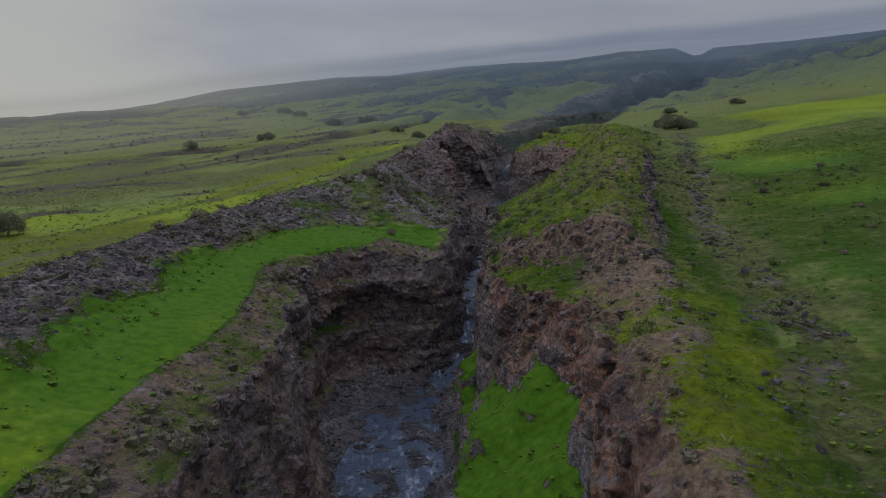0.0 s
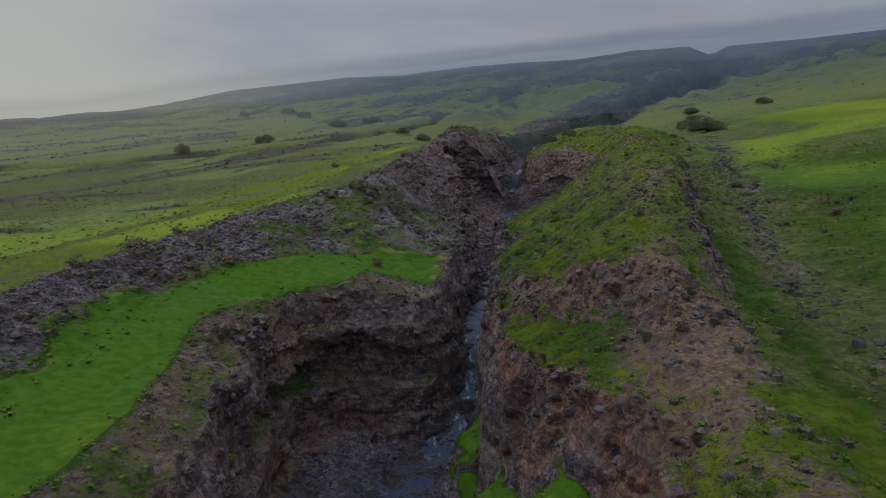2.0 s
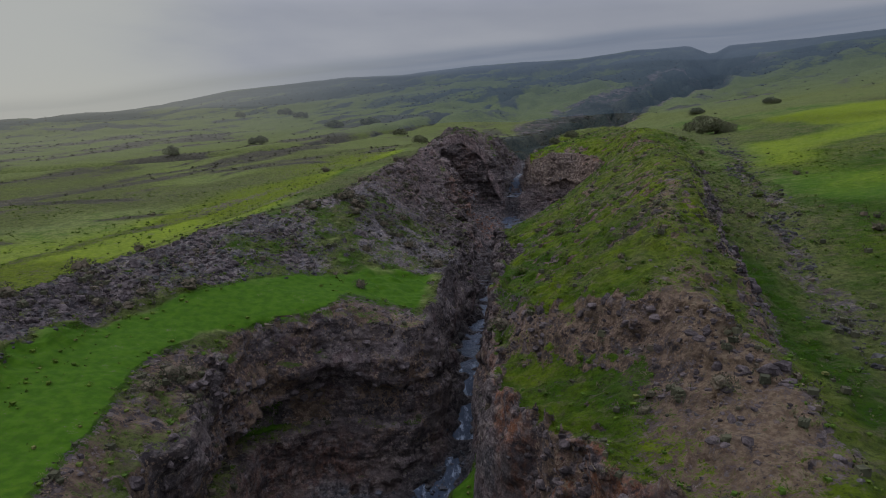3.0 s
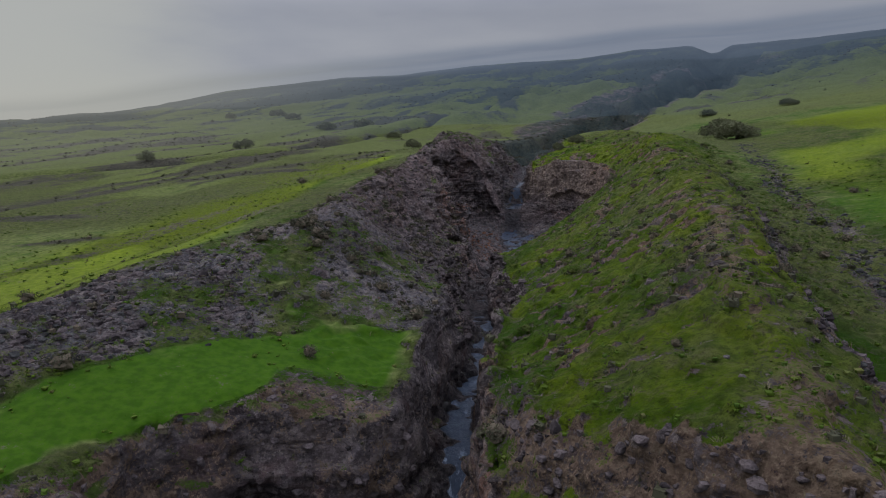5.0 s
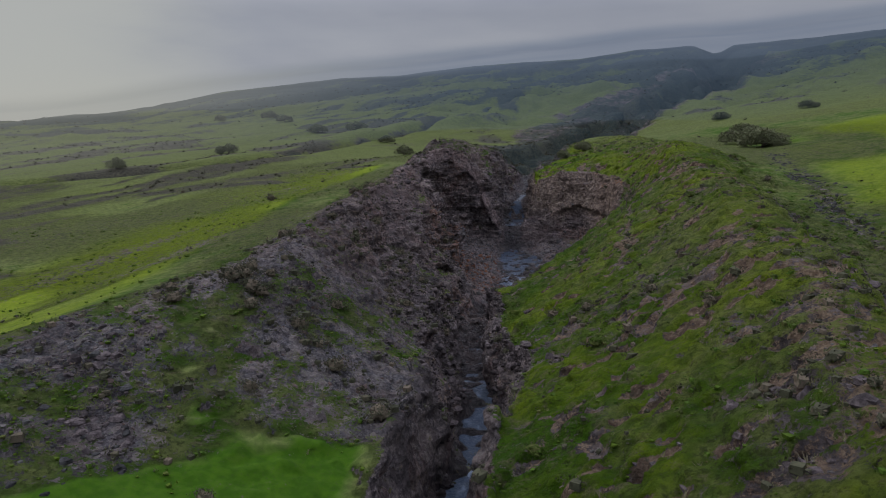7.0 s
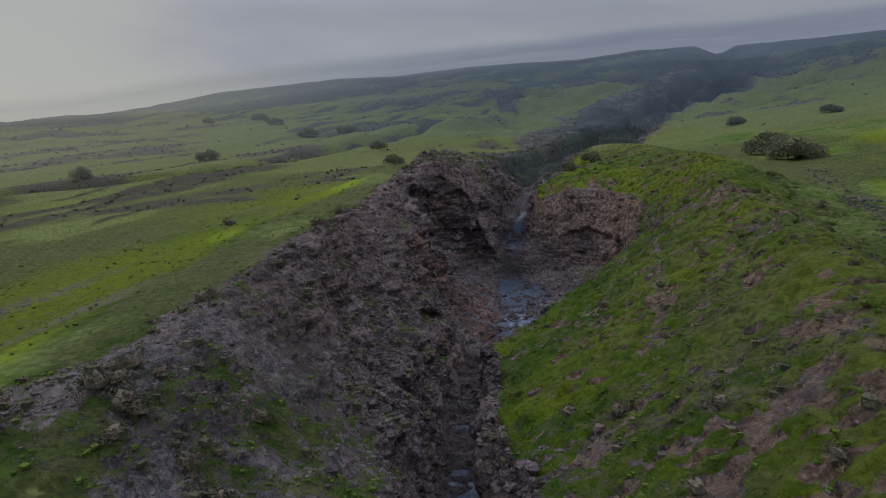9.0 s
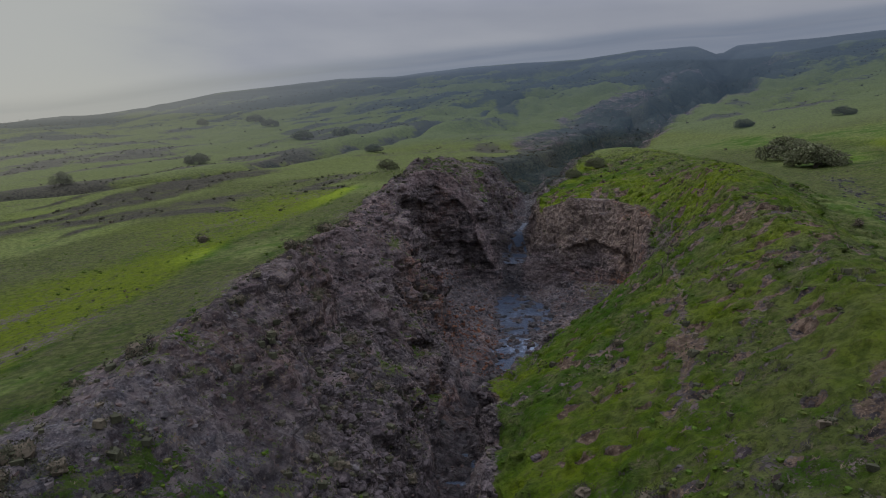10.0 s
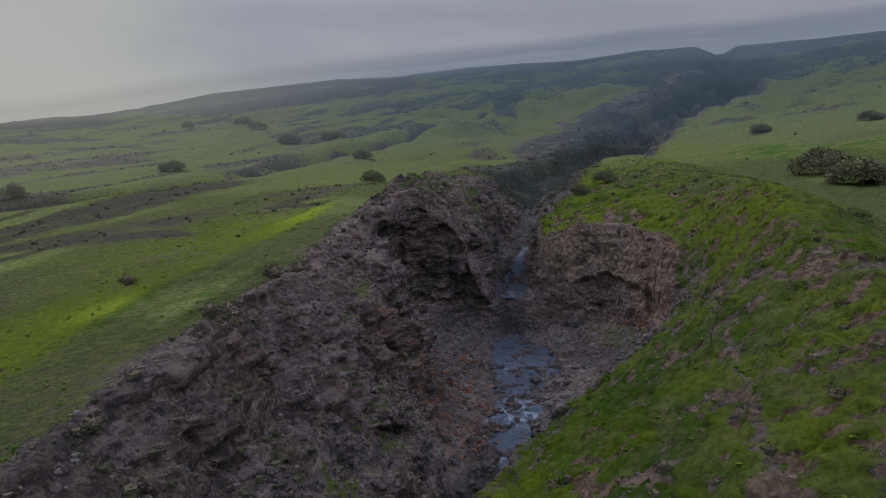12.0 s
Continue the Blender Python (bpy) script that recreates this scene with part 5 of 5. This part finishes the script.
CLUMP = fbm(PX / 7, PY / 7, 3.7, 3)


def choose(weight, count, seed):
    r = np.random.RandomState(seed)
    w = np.clip(weight, 0, None) * FA
    pick = r.choice(len(FQ), size=count, p=w / w.sum())
    q = GV[FQ[pick]]
    a, b = r.rand(count, 1), r.rand(count, 1)
    return (q[:, 0] * (1 - a) + q[:, 1] * a) * (1 - b) + (q[:, 3] * (1 - a) + q[:, 2] * a) * b, pick


def sizes(count, low, high, seed, power=2.0):
    return low + (high - low) * np.random.RandomState(seed).rand(count) ** power


dry = FK["grass"] < 0.55
level = smooth(0.35, 0.65, FN[:, 2])
seen_near = smooth(190, 120, FD) * (PY > 12)
f_crest, f_gully, f_rim, f_top = line_x(8, PY), line_x(11, PY), line_x(5, PY), line_x(3, PY)
lawnless = smooth(1.02, 0.85, FK["grass"])

# ---------------------------------------------------------------- shrubs, grass and rubble
from_x = np.interp(PY, [75, 85, 100, 112, 125, 150, 200], [-27, -25, -21, -14.5, -10.8, -9.3, -2])
OPEN_TURF = smooth(0.5, -1.5, PX - from_x) * smooth(98, 108, PY)
BARE_WALL = smooth(132, 142, PY) * (PX < 14) * smooth(0.85, 0.65, FN[:, 2]) * (PY < 198)
THIN = (1 - 0.95 * OPEN_TURF) * (1 - 0.97 * BARE_WALL)


def scatter_all():
    shrubs = [leaf_ball(s, 34, 0.075, core=1) for s in range(6)]
    small = [leaf_ball(40 + s, 16, 0.12, core=1) for s in range(5)]
    tussocks = [leaf_ball(80 + s, 8, 0.13, 0.5, core=1) for s in range(6)]
    blocks = [block_shape(200 + s) for s in range(12)]
    tiny = [leaf_ball(60 + s, 12, 0.14, core=1) for s in range(5)]
    tufts = [tuft_shape(s) for s in range(6)]
    stones = [stone_shape(100 + s) for s in range(8)]
    # dark woody shrubs on the slopes about the gorge
    w = FNET * THIN * level * lawnless * (F_FOOT > 0.5) * (0.25 + 1.6 * smooth(0.0, 0.7, CLUMP)) * (0.3 + dry)
    p, _ = choose(w, 2600, 11)
    strewn("low_shrubs", shrubs, p, sizes(len(p), 0.45, 1.5, 12), SHRUB, "low dark grey-green woody shrubs on the gorge slopes", "shrubs", sink=0.08, seed=13)
    # green herbs
    w = FNET * THIN * level * (FK["grass"] > 0.3) * lawnless * (0.4 + smooth(0.0, 0.7, -CLUMP)) * (F_FOOT > -8)
    p, _ = choose(w, 3000, 21)
    strewn("green_herbs", small, p, sizes(len(p), 0.25, 0.75, 22), GREEN, "small bright green leafy herbs in the turf", "herbs", sink=0.08, seed=23)
    # grass tussocks on the ridge, the scarp and the pasture
    w = FNET * THIN * level * (FK["grass"] > 0.35) * (lawnless + 0.05) * (F_FOOT > 0) + FNET * OPEN_TURF * 0.25 + FNET * (PY < 100) * (PX < 0) * 2.0 * smooth(3.0, 0.5, np.abs(PX - line_x(4, PY))) + FNET * (PY < 88) * (PX < 0) * 1.5 * smooth(2.0, 0.3, np.abs(PX - f_rim - 0.3)) + (~FNET) * (FD < 110) * (PY > 25) * (PX > f_gully - 3) * 0.9 + FNET * (F_FOOT < -0.3) * (FK["grass"] > 0.8) * (PY < 84) * 1.2 + (~FNET) * (FD < 130) * (PY > 20) * (PX < f_top - 2) * (0.1 + 0.9 * (CLUMP > 0.1))
    p, _ = choose(w, 10000, 121)
    strewn("grass_tussocks", tussocks, p, sizes(len(p), 0.22, 0.8, 122), TUSSOCK_GRASS, "dark olive grass tussocks dotted over the turf", "tussocks", sink=0.06, seed=123)
    # dry grass
    w = FNET * THIN * level * lawnless * (F_FOOT > 0) * (0.5 + dry)
    p, _ = choose(w, 6000, 31)
    strewn("dry_grass_tufts", tufts, p, sizes(len(p), 0.18, 0.5, 32), DRY, "dry brown grass tufts on the rocky slopes", "grass", seed=33)
    # shrubs of the plains and far slopes
    w = (~FNET) * (FC[:, 1] > 0) * (FD < 420) * level * smooth(0.25, 0.8, FK["scrub"]) ** 1.5 + (~FNET) * (FD < 220) * (PX > f_gully - 2) * (PX < f_gully + 7) * 0.12 + FNET * (FK["scrub"] > 0.2) * 0.5
    p, _ = choose(w, 3400, 41)
    strewn("plain_shrubs", small, p, sizes(len(p), 0.4, 1.7, 42), SHRUB, "dark scattered shrubs on the grassy plain", "shrubs", sink=0.1, seed=43)
    w = 0.45 * (~FNET) * (PX > f_gully + 3) * (FD < 240) * (PY > 5) + (~FNET) * (PX < f_top - 3) * (FD < 240) * (PY > 10) * (0.15 + 2 * (CLUMP > 0.35))
    p, _ = choose(w, 700, 51)
    strewn("weed_clumps", tiny, p, sizes(len(p), 0.2, 0.5, 52), SHRUB, "little dark weeds dotted over smooth pasture", "weeds", sink=0.1, seed=53)
    # scrub on the mountain
    w = (PY > 250) * (FD > 240) * (FD < 1100) * (np.abs(PX) < 0.75 * PY) * (0.06 + smooth(0.2, 0.7, FK["scrub"])) / np.maximum(FD / 300, 1)
    p, pick = choose(w, 4200, 91)
    strewn("mountain_scrub", tiny, p, sizes(len(p), 0.8, 2.2, 92) * np.clip(FD[pick] / 330, 0.9, 2.2), SHRUB, "dark scrub dotting the misty mountain slopes", "scrub", sink=0.15, seed=93)
    # blocks that stand out of the broken rock faces
    cliff = (PY > 104) * (PX < 16) * (F_EDGE < 3) + (PY < 84) * (PY > 30) * (PX < 3) * (F_EDGE < 4) * 0.22 * (FC[:, 2] > 9.5) + (PX < f_rim - 2) * (FK["grey"] > 0.25) * (PY < 105) + (PX > 6) * (PX < 22) * (PY > 40) * (PY < 84) * (FK["grass"] < 0.45) * (0.25 + 0.4 * smooth(3.0, 1.0, np.abs(PY - 0.8 - np.interp(PX, [4, 7, 9.5, 13, 16, 19], [82, 71, 65.5, 61, 57, 52])))) + (PX > line_x(9, PY) - 0.5) * (PX < line_x(10, PY) + 0.5) * (PY > 62) * (PY < 128) * (FK["grass"] < 0.5)
    w = FNET * cliff * (F_FOOT > 0.3) * (PY < 200) * smooth(0.6, 0.2, FK["grass"])
    w = w * (1 - 0.6 * smooth(122, 136, PY)) * (1 - 0.9 * smooth(172, 180, PY)) * (0.35 + 0.65 * smooth(-0.2, 0.4, CLUMP))
    p, _ = choose(w, 3200, 141)
    strewn("crag_stones", stones, p, sizes(len(p), 0.35, 1.15, 142, 2.2), CRAG, "rough brown-grey lumps of rock jutting from the cliffs", "rocks", sink=0.06, seed=143)
    p, _ = choose(w, 9000, 145)
    strewn("crag_chips", blocks, p, sizes(len(p), 0.12, 0.42, 146, 2.0), CRAG, "small broken rock chips lodged in the cliffs", "rocks", sink=0.03, seed=147)
    # rubble of lava
    w = FNET * THIN * (smooth(0.1, 0.4, FN[:, 2])) * dry * (0.15 + 1.5 * smooth(0.1, 0.6, FK["grey"]) + smooth(-0.3, 0.3, -F_FOOT) * 0.8 + 1.6 * smooth(108, 125, PY) * (PX < 10))
    p, _ = choose(w, 14000, 61)
    strewn("lava_rubble", blocks, p, sizes(len(p), 0.10, 0.42, 62, 2.5), LAVA, "grey broken lava rubble strewn over the slopes", "rubble", sink=0.05, seed=63)
    w = FNET * (F_FOOT < -0.3) * (PY > 36) * (PY < 80) * (FN[:, 2] > 0.6) * (FK["grass"] < 0.4)
    p, _ = choose(w, 2600, 161)
    strewn("stream_gravel", blocks, p, sizes(len(p), 0.10, 0.6, 162, 2.5), GRAVEL, "grey wet gravel and cobbles on the basin floor", "gravel", sink=0.05, seed=163)
    w = FNET * (FN[:, 2] > 0.3) * (F_FOOT < 1.0) * (PX < 13) * (PX > 5) * (PY > 154) * (PY < 176)
    p, _ = choose(w, 420, 71)
    strewn("red_rubble", stones, p, sizes(len(p), 0.2, 0.8, 72), RUSTY, "rusty red fallen stones beside the stream", "rubble", sink=0.05, seed=73)
    w = FNET * (FN[:, 2] > 0.45) * (F_FOOT < 0.8) * (PY > 152) * (PY < 189) * (PX < 31)
    p, _ = choose(w, 1700, 261)
    strewn("fallen_blocks", stones, p, sizes(len(p), 0.15, 0.75, 262, 2.2), LAVA, "grey broken blocks fallen below the cliffs", "rubble", sink=0.02, seed=263)
    near_gully = 3.0 * smooth(3.4, 0.6, np.abs(PX - f_gully + 1.5 * CLUMP)) * (PY > 15) * (PY < 190) * smooth(-0.2, 0.3, CLUMP)
    w = near_gully * ((~FNET) * (FD < 150) + FNET) + FNET * (PX > line_x(9, PY)) * (PX < line_x(10, PY) + 0.3) * (PY > 60) * (PY < 125) * 0.7 + (FK["grey"] > 0.3) * (PX < f_rim - 2) * (PY < 100)
    p, _ = choose(w, 2800, 81)
    strewn("dark_field_stones", stones, p, sizes(len(p), 0.25, 0.95, 82, 2.0), DARK_LAVA, "dark weathered lava blocks along the low scarp and gully", "stones", sink=0.1, seed=83)


scatter_all()


# ---------------------------------------------------------------- boulders, one by one
def boulders(name, weight, count, low, high, material, label, group, seed):
    shapes = []
    for k in range(7):
        v, f = stone_shape(300 + seed + k, 5)
        me = mesh_from(name, v, f, True)
        me.materials.append(material)
        shapes.append(me)
    p, _ = choose(weight, count, seed)
    s = sizes(count, low, high, seed + 1)
    r = np.random.RandomState(seed + 2)
    for k in range(count):
        ob = tagged(new(name, shapes[k % 7]), label, "boulder", group)
        ob.location = p[k] - np.array([0, 0, 0.02 * s[k]])
        ob.rotation_euler = (r.uniform(-0.4, 0.4), r.uniform(-0.4, 0.4), r.uniform(0, 6.28))
        ob.scale = (s[k], s[k], s[k])


_sx, _sw = (smooth_interp(PY, STREAM[:, 0], STREAM[:, k]) for k in (1, 3))
boulders("boulder", FNET * (np.abs(PX - _sx) < _sw + 1.2) * (F_FOOT < 0) * (PY > 40) * (PY < 188) * (0.4 + 1.6 * (PY > 146)), 115, 0.45, 1.6, WETSTONE, "dark wet rounded boulder in the stream bed", "boulders in the stream bed", 500)
boulders("boulder", FNET * (FN[:, 2] > 0.5) * (F_FOOT < 1) * (PX > _sx + 1.5) * (PY > 156) * (PY < 188), 80, 0.45, 1.5, LAVA, "grey angular boulder on the talus below the cliff", "boulders on the talus", 520)
boulders("boulder", FNET * (FN[:, 2] > 0.5) * (F_FOOT < 1) * (PX < _sx - 1.5) * (PY > 154) * (PY < 188), 60, 0.45, 1.4, LAVA, "pale broken boulder fallen from the rock wall", "boulders below the rock wall", 540)
boulders("boulder", FNET * (FN[:, 2] > 0.4) * (FK["grass"] < 0.3) * (PX < 3) * (PY > 104) * (PY < 152) * (F_EDGE > -2), 24, 0.3, 0.9, LAVA, "rough dark lava boulder on the rubble slope", "boulders on the rubble slope", 560)
boulders("boulder", FNET * (FN[:, 2] > 0.5) * (np.abs(PX - f_crest) < 4) * (PY > 30) * (PY < 130), 18, 0.3, 0.9, LAVA, "brown weathered boulder on the ridge crest", "boulders on the ridge", 580)


# ---------------------------------------------------------------- trees
def tube(path, radii, sides=7):
    V, F = [], []
    for k, (p, r) in enumerate(zip(path, radii)):
        d = Vector(path[min(k + 1, len(path) - 1)]) - Vector(path[max(k - 1, 0)])
        q = d.to_track_quat("Z", "Y")
        for s in range(sides):
            a = 6.2832 * s / sides
            V.append(Vector(p) + q @ Vector((r * math.cos(a), r * math.sin(a), 0)))
            if k:
                b = (k - 1) * sides
                F.append((b + s, b + (s + 1) % sides, b + sides + (s + 1) % sides, b + sides + s))
    return np.array([tuple(v) for v in V]), np.array(F)


def part(name, mesh, material, parent, label=""):
    mesh.materials.append(material)
    ob = new(name, mesh)
    ob.parent = parent
    return tagged(ob, label)


def tree(place, width, height, seed, label, group, leafy=1.0):
    r = random.Random(seed)
    root = tagged(new("tree"), label, "tree", group)
    root.location = place
    trunk_top = (r.uniform(-.1, .1) * width, r.uniform(-.1, .1) * width, 0.32 * height)
    v, f = tube([(0, 0, -0.4), (0.02 * width, 0, 0.12 * height), trunk_top], [0.035 * width, 0.028 * width, 0.022 * width])
    part("trunk", mesh_from("trunk", v, f), BARK, root)
    tips = []
    for k in range(7):
        a = 6.283 * k / 7 + r.uniform(-.3, .3)
        reach = r.uniform(0.20, 0.34) * width
        top = r.uniform(0.45, 0.65) * height
        mid = (trunk_top[0] + 0.45 * reach * math.cos(a), trunk_top[1] + 0.45 * reach * math.sin(a), trunk_top[2] + 0.55 * (top - trunk_top[2]))
        end = (trunk_top[0] + reach * math.cos(a), trunk_top[1] + reach * math.sin(a), top)
        v, f = tube([trunk_top, mid, end], [0.016 * width, 0.011 * width, 0.004 * width], 5)
        part("limb", mesh_from("limb", v, f), BARK, root)
        tips += [mid, end]
        for _ in range(2):
            b = a + r.uniform(-.8, .8)
            e2 = (mid[0] + 0.25 * width * math.cos(b), mid[1] + 0.25 * width * math.sin(b), mid[2] + r.uniform(0.05, 0.18) * height)
            v, f = tube([mid, e2], [0.007 * width, 0.003 * width], 4)
            part("branch", mesh_from("branch", v, f), BARK, root)
            tips.append(e2)
    if leafy:
        rs = np.random.RandomState(seed)
        n = int(leafy * (9000 if place[1] < 230 else 3200))
        ang, rad = rs.uniform(0, 6.283, 26), np.sqrt(rs.rand(26)) * 0.36
        lobe = np.stack([rad * np.cos(ang) * width, rad * np.sin(ang) * width, (0.12 + 0.60 * np.clip(1 - (rad / 0.42) ** 2, 0, 1)) * height], 1)
        d = rs.normal(size=(n, 3))
        d *= rs.uniform(0.55, 1.0, (n, 1)) / np.linalg.norm(d, axis=1, keepdims=True)
        c = lobe[rs.randint(26, size=n)] + d * np.array([0.14 * width, 0.14 * width, 0.26 * height])
        low = rs.rand(n) < 0.3
        c[low, 2] *= 0.55
        c[:, 2] = np.maximum(c[:, 2], 0.03 * height)
        u, w = rs.normal(size=(n, 3)), rs.normal(size=(n, 3))
        s = (0.016 if place[1] < 230 else 0.022) * width * rs.uniform(0.6, 1.5, (n, 1))
        u *= s / np.linalg.norm(u, axis=1, keepdims=True)
        w *= 0.6 * s / np.linalg.norm(w, axis=1, keepdims=True)
        V = np.stack([c - u, c - w, c + u, c + w], 1).reshape(-1, 3)
        part("crown", mesh_from("crown", V, np.arange(4 * n).reshape(n, 4), False), CROWN, root)
    return root


def on_ground(x, y):
    near = np.argmin((GV[:, 0] - x) ** 2 + (GV[:, 1] - y) ** 2)
    return (x, y, GV[near, 2])


TREES = [(68.5, 199, 12, 4.4), (72.5, 217, 12.5, 5.0), (101, 306, 9, 3.2), (124, 290, 8, 3.0), (-82, 318, 11, 4.4), (-120, 520, 14, 5.5), (-145, 495, 9, 5), (-44, 400, 14, 5), (-63, 398, 11, 4), (-9, 246, 6.5, 3.2),
         (-95, 256, 7, 3.8), (-22, 330, 8, 3.2), (-57.5, 88, 5.5, 3.6), (36, 222, 5.5, 2.6), (-100, 480, 13, 4.5), (30, 214, 4.0, 2.2)]
for k, (x, y, w, h) in enumerate(TREES):
    tree(on_ground(x, y), w, h, 900 + k, "wide low olive-green tree standing on the open pasture", "trees on the pasture")
for k, (x, y, h) in enumerate([(27.2, 147, 2.2), (28.4, 149.5, 2.6), (29.6, 151.5, 2.4), (26.2, 152, 1.8)]):
    tree(on_ground(x, y), h, h, 960 + k, "small bare leafless tree on the green slope", "bare trees on the slope", 0.0)


# ---------------------------------------------------------------- larger bushes, one by one
def bush_shapes():
    out = []
    for k in range(6):
        v, f = leaf_ball(700 + k, 420, 0.04, 0.75, 3)
        leaf = mesh_from("foliage", v, f, False)
        leaf.materials.append(SHRUB if k % 3 else GREEN)
        tubes, faces, base = [], [], 0
        r = random.Random(800 + k)
        for _ in range(6):
            a = r.uniform(0, 6.28)
            v, f = tube([(0, 0, -0.12), (0.12 * math.cos(a), 0.12 * math.sin(a), 0.12), (0.3 * math.cos(a), 0.3 * math.sin(a), 0.38)], [0.025, 0.018, 0.008], 4)
            tubes.append(v)
            faces.append(f + base)
            base += len(v)
        stem = mesh_from("trunk", np.concatenate(tubes), np.concatenate(faces))
        stem.materials.append(BARK)
        out.append((leaf, stem))
    return out


def bush(place, size, turn, shapes, label, group):
    root = tagged(new("bush"), label, "bush", group)
    root.location, root.rotation_euler, root.scale = place, (0, 0, turn), (size, size, size)
    for name, me in zip(("foliage", "trunk"), shapes):
        new(name, me).parent = root


def bushes():
    shapes = bush_shapes()
    r = random.Random(77)
    spots = [((-6.6, 85.8), 1.5)]
    w = FNET * THIN * level * lawnless * (F_FOOT > 1.5) * (PX < 6) * (PY > 30) * (PY < 175) * smooth(0.1, 0.5, CLUMP)
    p, _ = choose(w, 60, 601)
    q, _ = choose(FNET * level * lawnless * (F_EDGE > 1) * (PX > 8) * (PY > 30) * (PY < 170), 45, 611)
    bush(on_ground(*spots[0][0]), 1.5, 0.3, shapes[1], "solitary dark round bush on the green lawn", "bushes on the lawn")
    for k, c in enumerate(p):
        bush(tuple(c), r.uniform(1.1, 2.2), r.uniform(0, 6.28), shapes[(1, 2, 4, 5)[k % 4]], "dark grey-green woody bush among lava rubble", "bushes above the gorge")
    for k, c in enumerate(q):
        bush(tuple(c), r.uniform(0.8, 1.6), r.uniform(0, 6.28), shapes[k % 6], "low leafy bush on the grassy ridge", "bushes on the ridge")


bushes()


# ---------------------------------------------------------------- glowing sheet for mist and haze on the mountain
def build_haze_sheet():
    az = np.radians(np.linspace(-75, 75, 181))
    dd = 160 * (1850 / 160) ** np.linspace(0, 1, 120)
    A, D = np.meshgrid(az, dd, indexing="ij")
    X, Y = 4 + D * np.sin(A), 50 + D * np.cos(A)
    # the sheet's underside: clear of all ridges, smooth, rising steadily with distance
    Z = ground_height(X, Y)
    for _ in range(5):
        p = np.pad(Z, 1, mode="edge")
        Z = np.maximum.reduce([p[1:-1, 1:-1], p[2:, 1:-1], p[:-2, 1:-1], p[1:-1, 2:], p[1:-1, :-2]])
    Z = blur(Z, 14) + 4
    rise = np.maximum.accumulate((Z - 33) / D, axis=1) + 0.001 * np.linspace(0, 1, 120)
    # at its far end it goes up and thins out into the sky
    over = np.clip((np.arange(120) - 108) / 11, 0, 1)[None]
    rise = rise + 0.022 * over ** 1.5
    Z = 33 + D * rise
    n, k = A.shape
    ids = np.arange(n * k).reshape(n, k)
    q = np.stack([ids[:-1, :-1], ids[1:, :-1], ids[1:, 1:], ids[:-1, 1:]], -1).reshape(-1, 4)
    me = mesh_from("haze_sheet", np.stack([X, Y, Z], -1).reshape(-1, 3), q)
    # density by distance puts the haze of the air into this sheet
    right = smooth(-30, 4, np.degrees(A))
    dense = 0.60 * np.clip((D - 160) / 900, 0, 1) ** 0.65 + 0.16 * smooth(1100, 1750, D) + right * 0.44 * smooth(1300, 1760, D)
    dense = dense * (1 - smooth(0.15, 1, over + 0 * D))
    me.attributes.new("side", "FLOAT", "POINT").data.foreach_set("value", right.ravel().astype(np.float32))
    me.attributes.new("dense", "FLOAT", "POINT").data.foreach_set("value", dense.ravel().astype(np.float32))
    me.materials.append(HAZE_GLOW)
    return tagged(new("haze_sheet", me), "thin grey mist thickening into cloud on the mountain", "mist", kind="structure")


build_haze_sheet()
